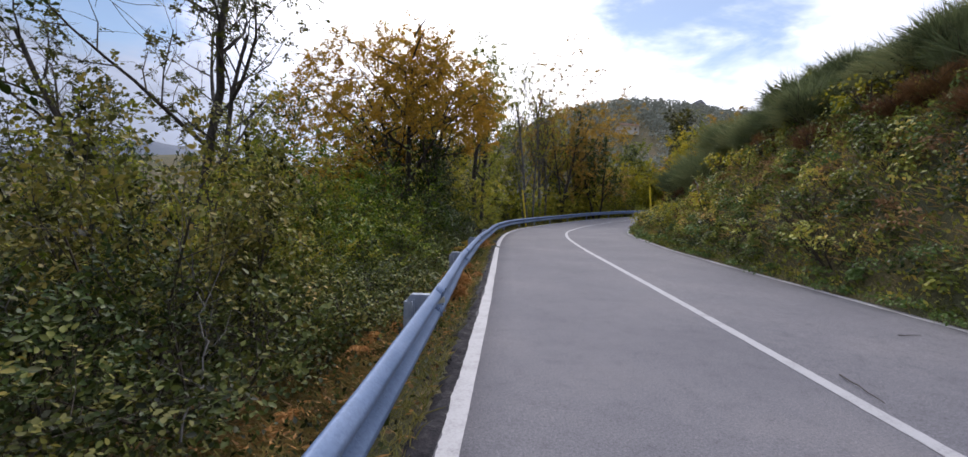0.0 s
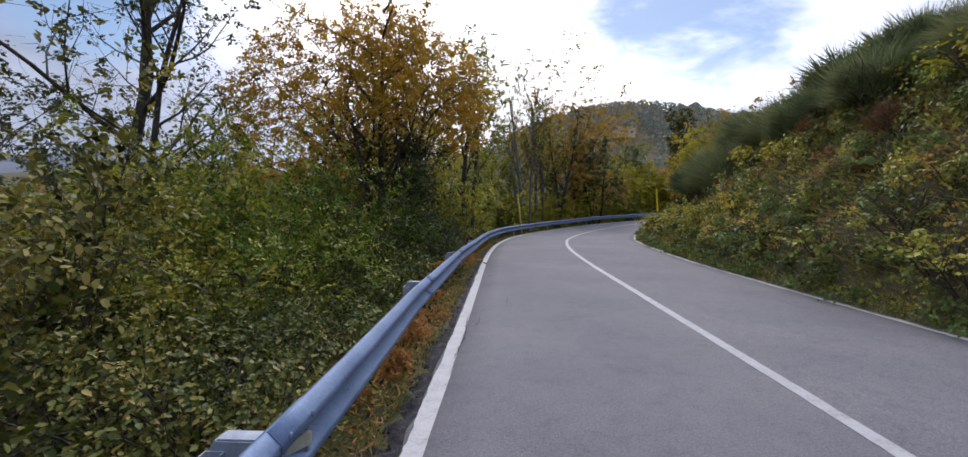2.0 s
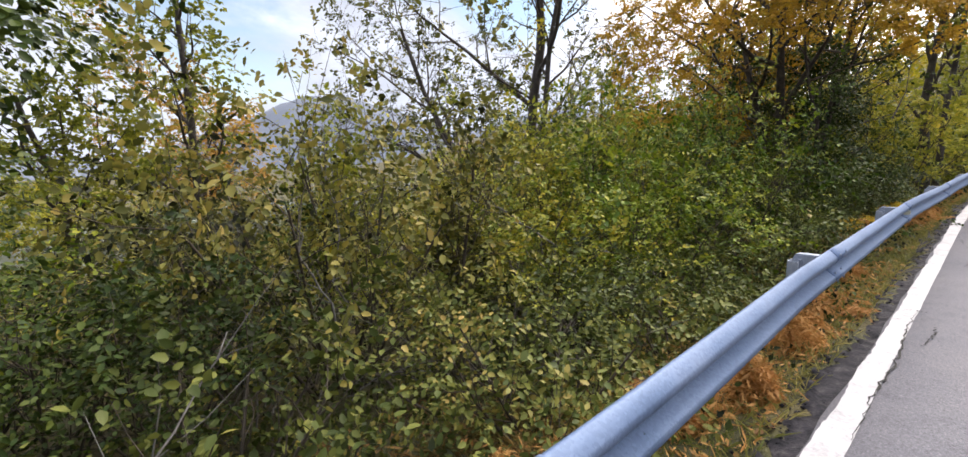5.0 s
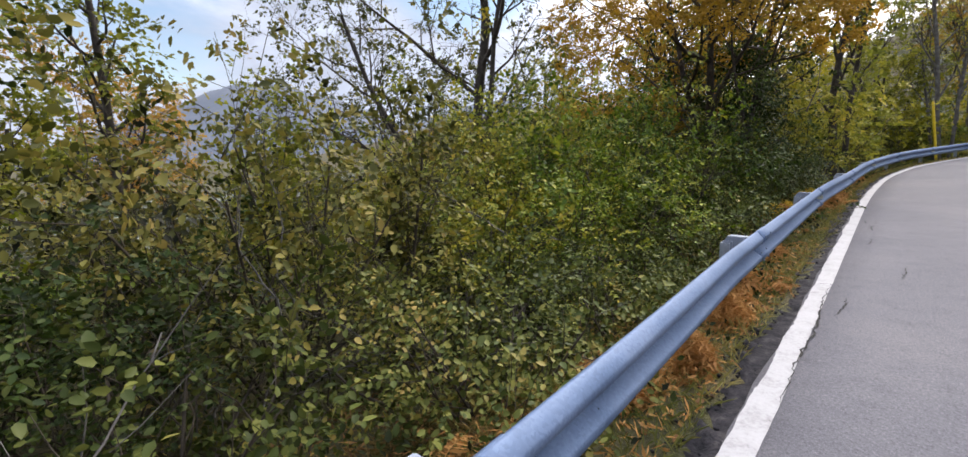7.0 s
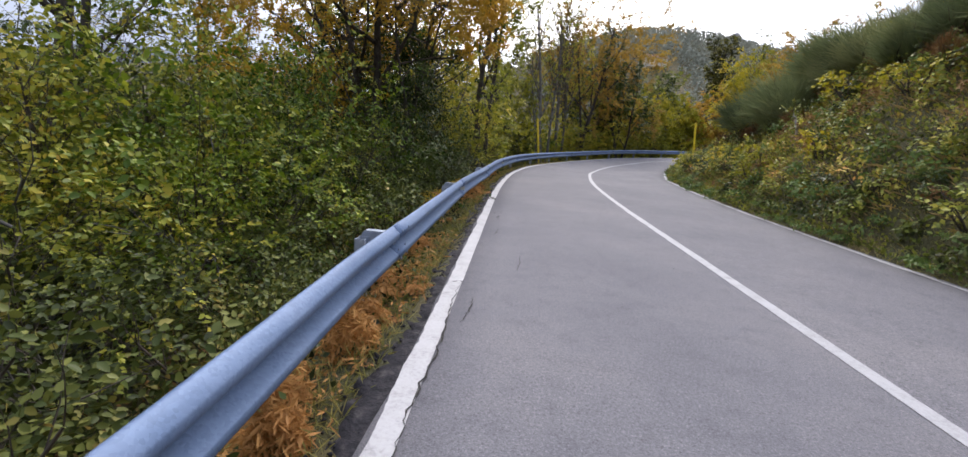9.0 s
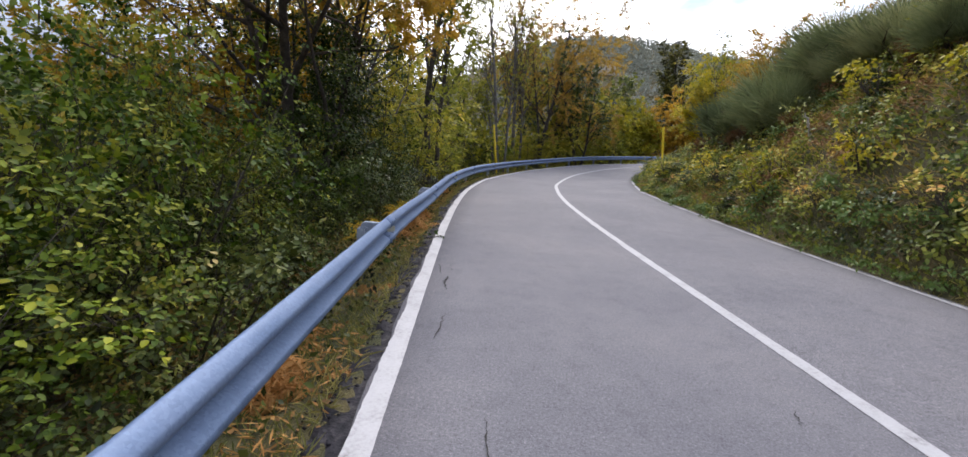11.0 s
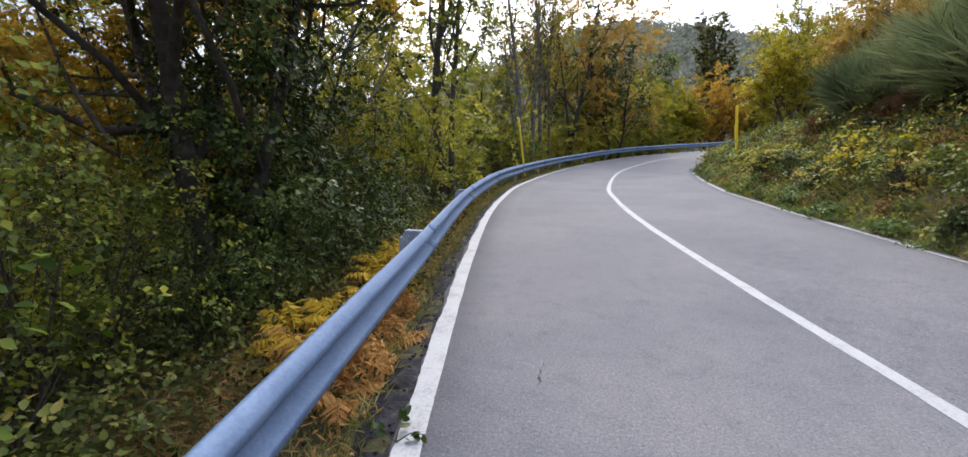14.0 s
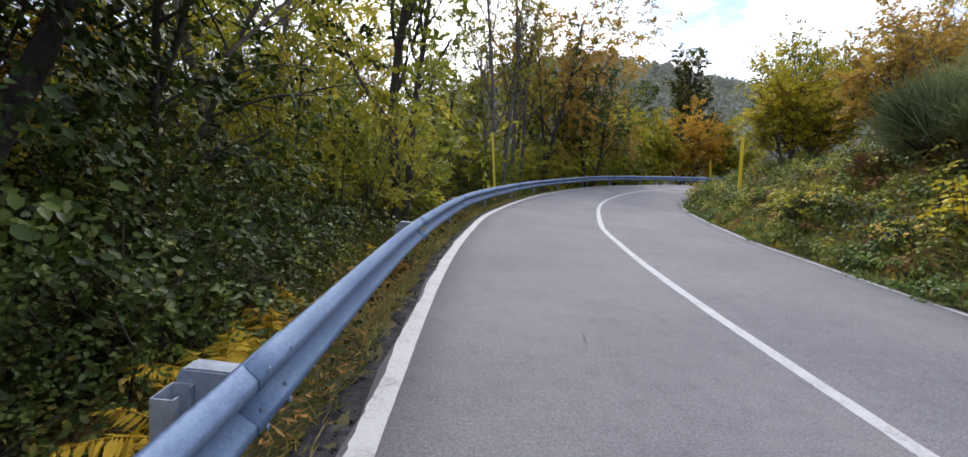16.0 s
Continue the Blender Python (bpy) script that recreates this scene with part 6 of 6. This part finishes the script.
g = np.random.default_rng(910)
for k in range(30):
    x, y = -2.2 - 4.2 * g.uniform(), g.uniform(1.5, 14.0)
    z = ground_z(x, y)
    tall, lx, ly = g.uniform(1.2, 2.3), g.normal() * 0.35, g.normal() * 0.35
    stick("bare_stem", [(x, y, z - 0.1), (x + lx * 0.4, y + ly * 0.5, z + tall * 0.5), (x + lx, y + ly, z + tall)], g.uniform(0.006, 0.012), BARK_GREY if k % 2 else TWIG, "thin leafless stem standing in the thicket", "stem", 4)

# ---- the far hills ----
HOUSE = (72.0, 295.0)


def far_wood(seed, count, x0, x1, y0, y1, size):
    q = np.random.default_rng(seed)
    x, y = q.uniform(x0, x1, count), q.uniform(y0, y1, count)
    keep = (lumps(x, y, 35, 2.0) > -0.9) & ((np.abs(x - HOUSE[0]) > 11) | (y < HOUSE[1] - 45) | (y > HOUSE[1] + 10))
    x, y = x[keep], y[keep]
    z = lying_z(x, y) - 0.6
    base, way, ln = [], [], []
    for k in range(22):
        h = q.uniform(0.15, 1.0, len(x)) * size * q.uniform(0.7, 1.2, len(x))
        s = size * 0.34 * (1.15 - h / size * 0.6)
        base.append(np.stack([x + q.normal(size=len(x)) * s, y + q.normal(size=len(x)) * s, z + h], 1))
        way.append(q.normal(size=(len(x), 3)) + [0, 0, 0.8])
        ln.append(q.uniform(0.5, 1.0, len(x)) * size * 0.30)
    ln = np.concatenate(ln)
    return leaf_mesh("far_trees", q, np.concatenate(base), np.concatenate(way), ln, ln * 0.8, FAR_WOOD_HAZED)


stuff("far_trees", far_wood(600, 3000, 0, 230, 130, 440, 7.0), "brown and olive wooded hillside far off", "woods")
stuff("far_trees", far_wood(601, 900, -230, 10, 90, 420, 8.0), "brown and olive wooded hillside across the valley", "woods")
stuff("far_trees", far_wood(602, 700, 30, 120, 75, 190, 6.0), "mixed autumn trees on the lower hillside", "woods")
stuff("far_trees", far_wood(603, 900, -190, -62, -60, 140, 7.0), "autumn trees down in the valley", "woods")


def mountain(name, az, dist, width, top, seed, mat, label):
    """A far ridge, as a long uneven hill."""
    q = np.random.default_rng(seed)
    u, w = np.linspace(-1, 1, 70), np.linspace(-1, 1, 16)
    U, W = np.meshgrid(u, w)
    crest = np.exp(-(u / 0.45) ** 2) * 0.75 + 0.25 * (1 - u ** 2) + 0.025 * np.convolve(q.normal(size=70), np.ones(7) / 4, "same")
    Z = top * crest[None] * (1 - np.abs(W) ** 1.3) + q.normal(size=U.shape) * top * 0.006 - 60
    d = toward(az, 0)
    s = Vector((d.y, -d.x, 0))
    X = d.x * (dist + W * dist * 0.25) + s.x * U * width
    Y = d.y * (dist + W * dist * 0.25) + s.y * U * width
    i = np.arange(U.size).reshape(U.shape)
    ob = new(name, raw_mesh(name, np.stack([X, Y, Z], -1), quads=np.stack([i[:-1, :-1], i[:-1, 1:], i[1:, 1:], i[1:, :-1]], -1).reshape(-1, 4), mat=mat, smooth=True))
    tagged(ob, label, "mountain", kind="structure")


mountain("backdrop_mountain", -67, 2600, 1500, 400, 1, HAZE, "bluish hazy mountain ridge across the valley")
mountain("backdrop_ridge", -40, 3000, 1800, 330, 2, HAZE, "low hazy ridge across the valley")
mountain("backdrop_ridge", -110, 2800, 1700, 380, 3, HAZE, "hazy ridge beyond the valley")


# the rocky top and the house on the hill
def crag(at, seed):
    bm = bmesh.new()
    bmesh.ops.create_icosphere(bm, subdivisions=3, radius=1.0)
    q = np.random.default_rng(seed)
    for v in bm.verts:
        k = 1 + 0.25 * noise.noise(v.co * 1.7 + Vector((seed, 0, 0))) + 0.12 * noise.noise(v.co * 5)
        v.co = Vector((v.co.x * 13, v.co.y * 11, max(v.co.z, -0.4) * 17)) * k
    ob = thing("rocky_summit", at, "pale grey rocky summit on the far hill", "rock")
    part("rock", bm, ROCK, ob)


crag((166, 430, ground_z(166, 430) - 1), 3)


def house(x, y, turn):
    ob = thing("farmhouse", (x, y, ground_z(x, y) - 0.5), "small pale plastered house on the far hillside", "house")
    ob.rotation_euler = (0, 0, turn)
    bm = bmesh.new()
    box(bm, (-6, -4, 0), (6, 4, 5.4))
    part("wall", bm, PLASTER, ob)
    bm = bmesh.new()
    vs = [bm.verts.new(c) for c in ((-6.6, -4.6, 5.3), (6.6, -4.6, 5.3), (6.6, 0, 7.4), (-6.6, 0, 7.4), (-6.6, 4.6, 5.3), (6.6, 4.6, 5.3))]
    for f in ((0, 1, 2, 3), (3, 2, 5, 4), (0, 3, 4), (1, 5, 2)):
        bm.faces.new([vs[k] for k in f])
    bmesh.ops.solidify(bm, geom=bm.faces[:], thickness=0.25)
    part("roof", bm, ROOFTILE, ob)
    for wx in (-3.5, 0, 3.5):
        bm = bmesh.new()
        box(bm, (wx - 0.55, -4.06, 2.6), (wx + 0.55, -3.9, 4.0))
        part("window", bm, BITUMEN, ob)


house(HOUSE[0], HOUSE[1], 0.2)
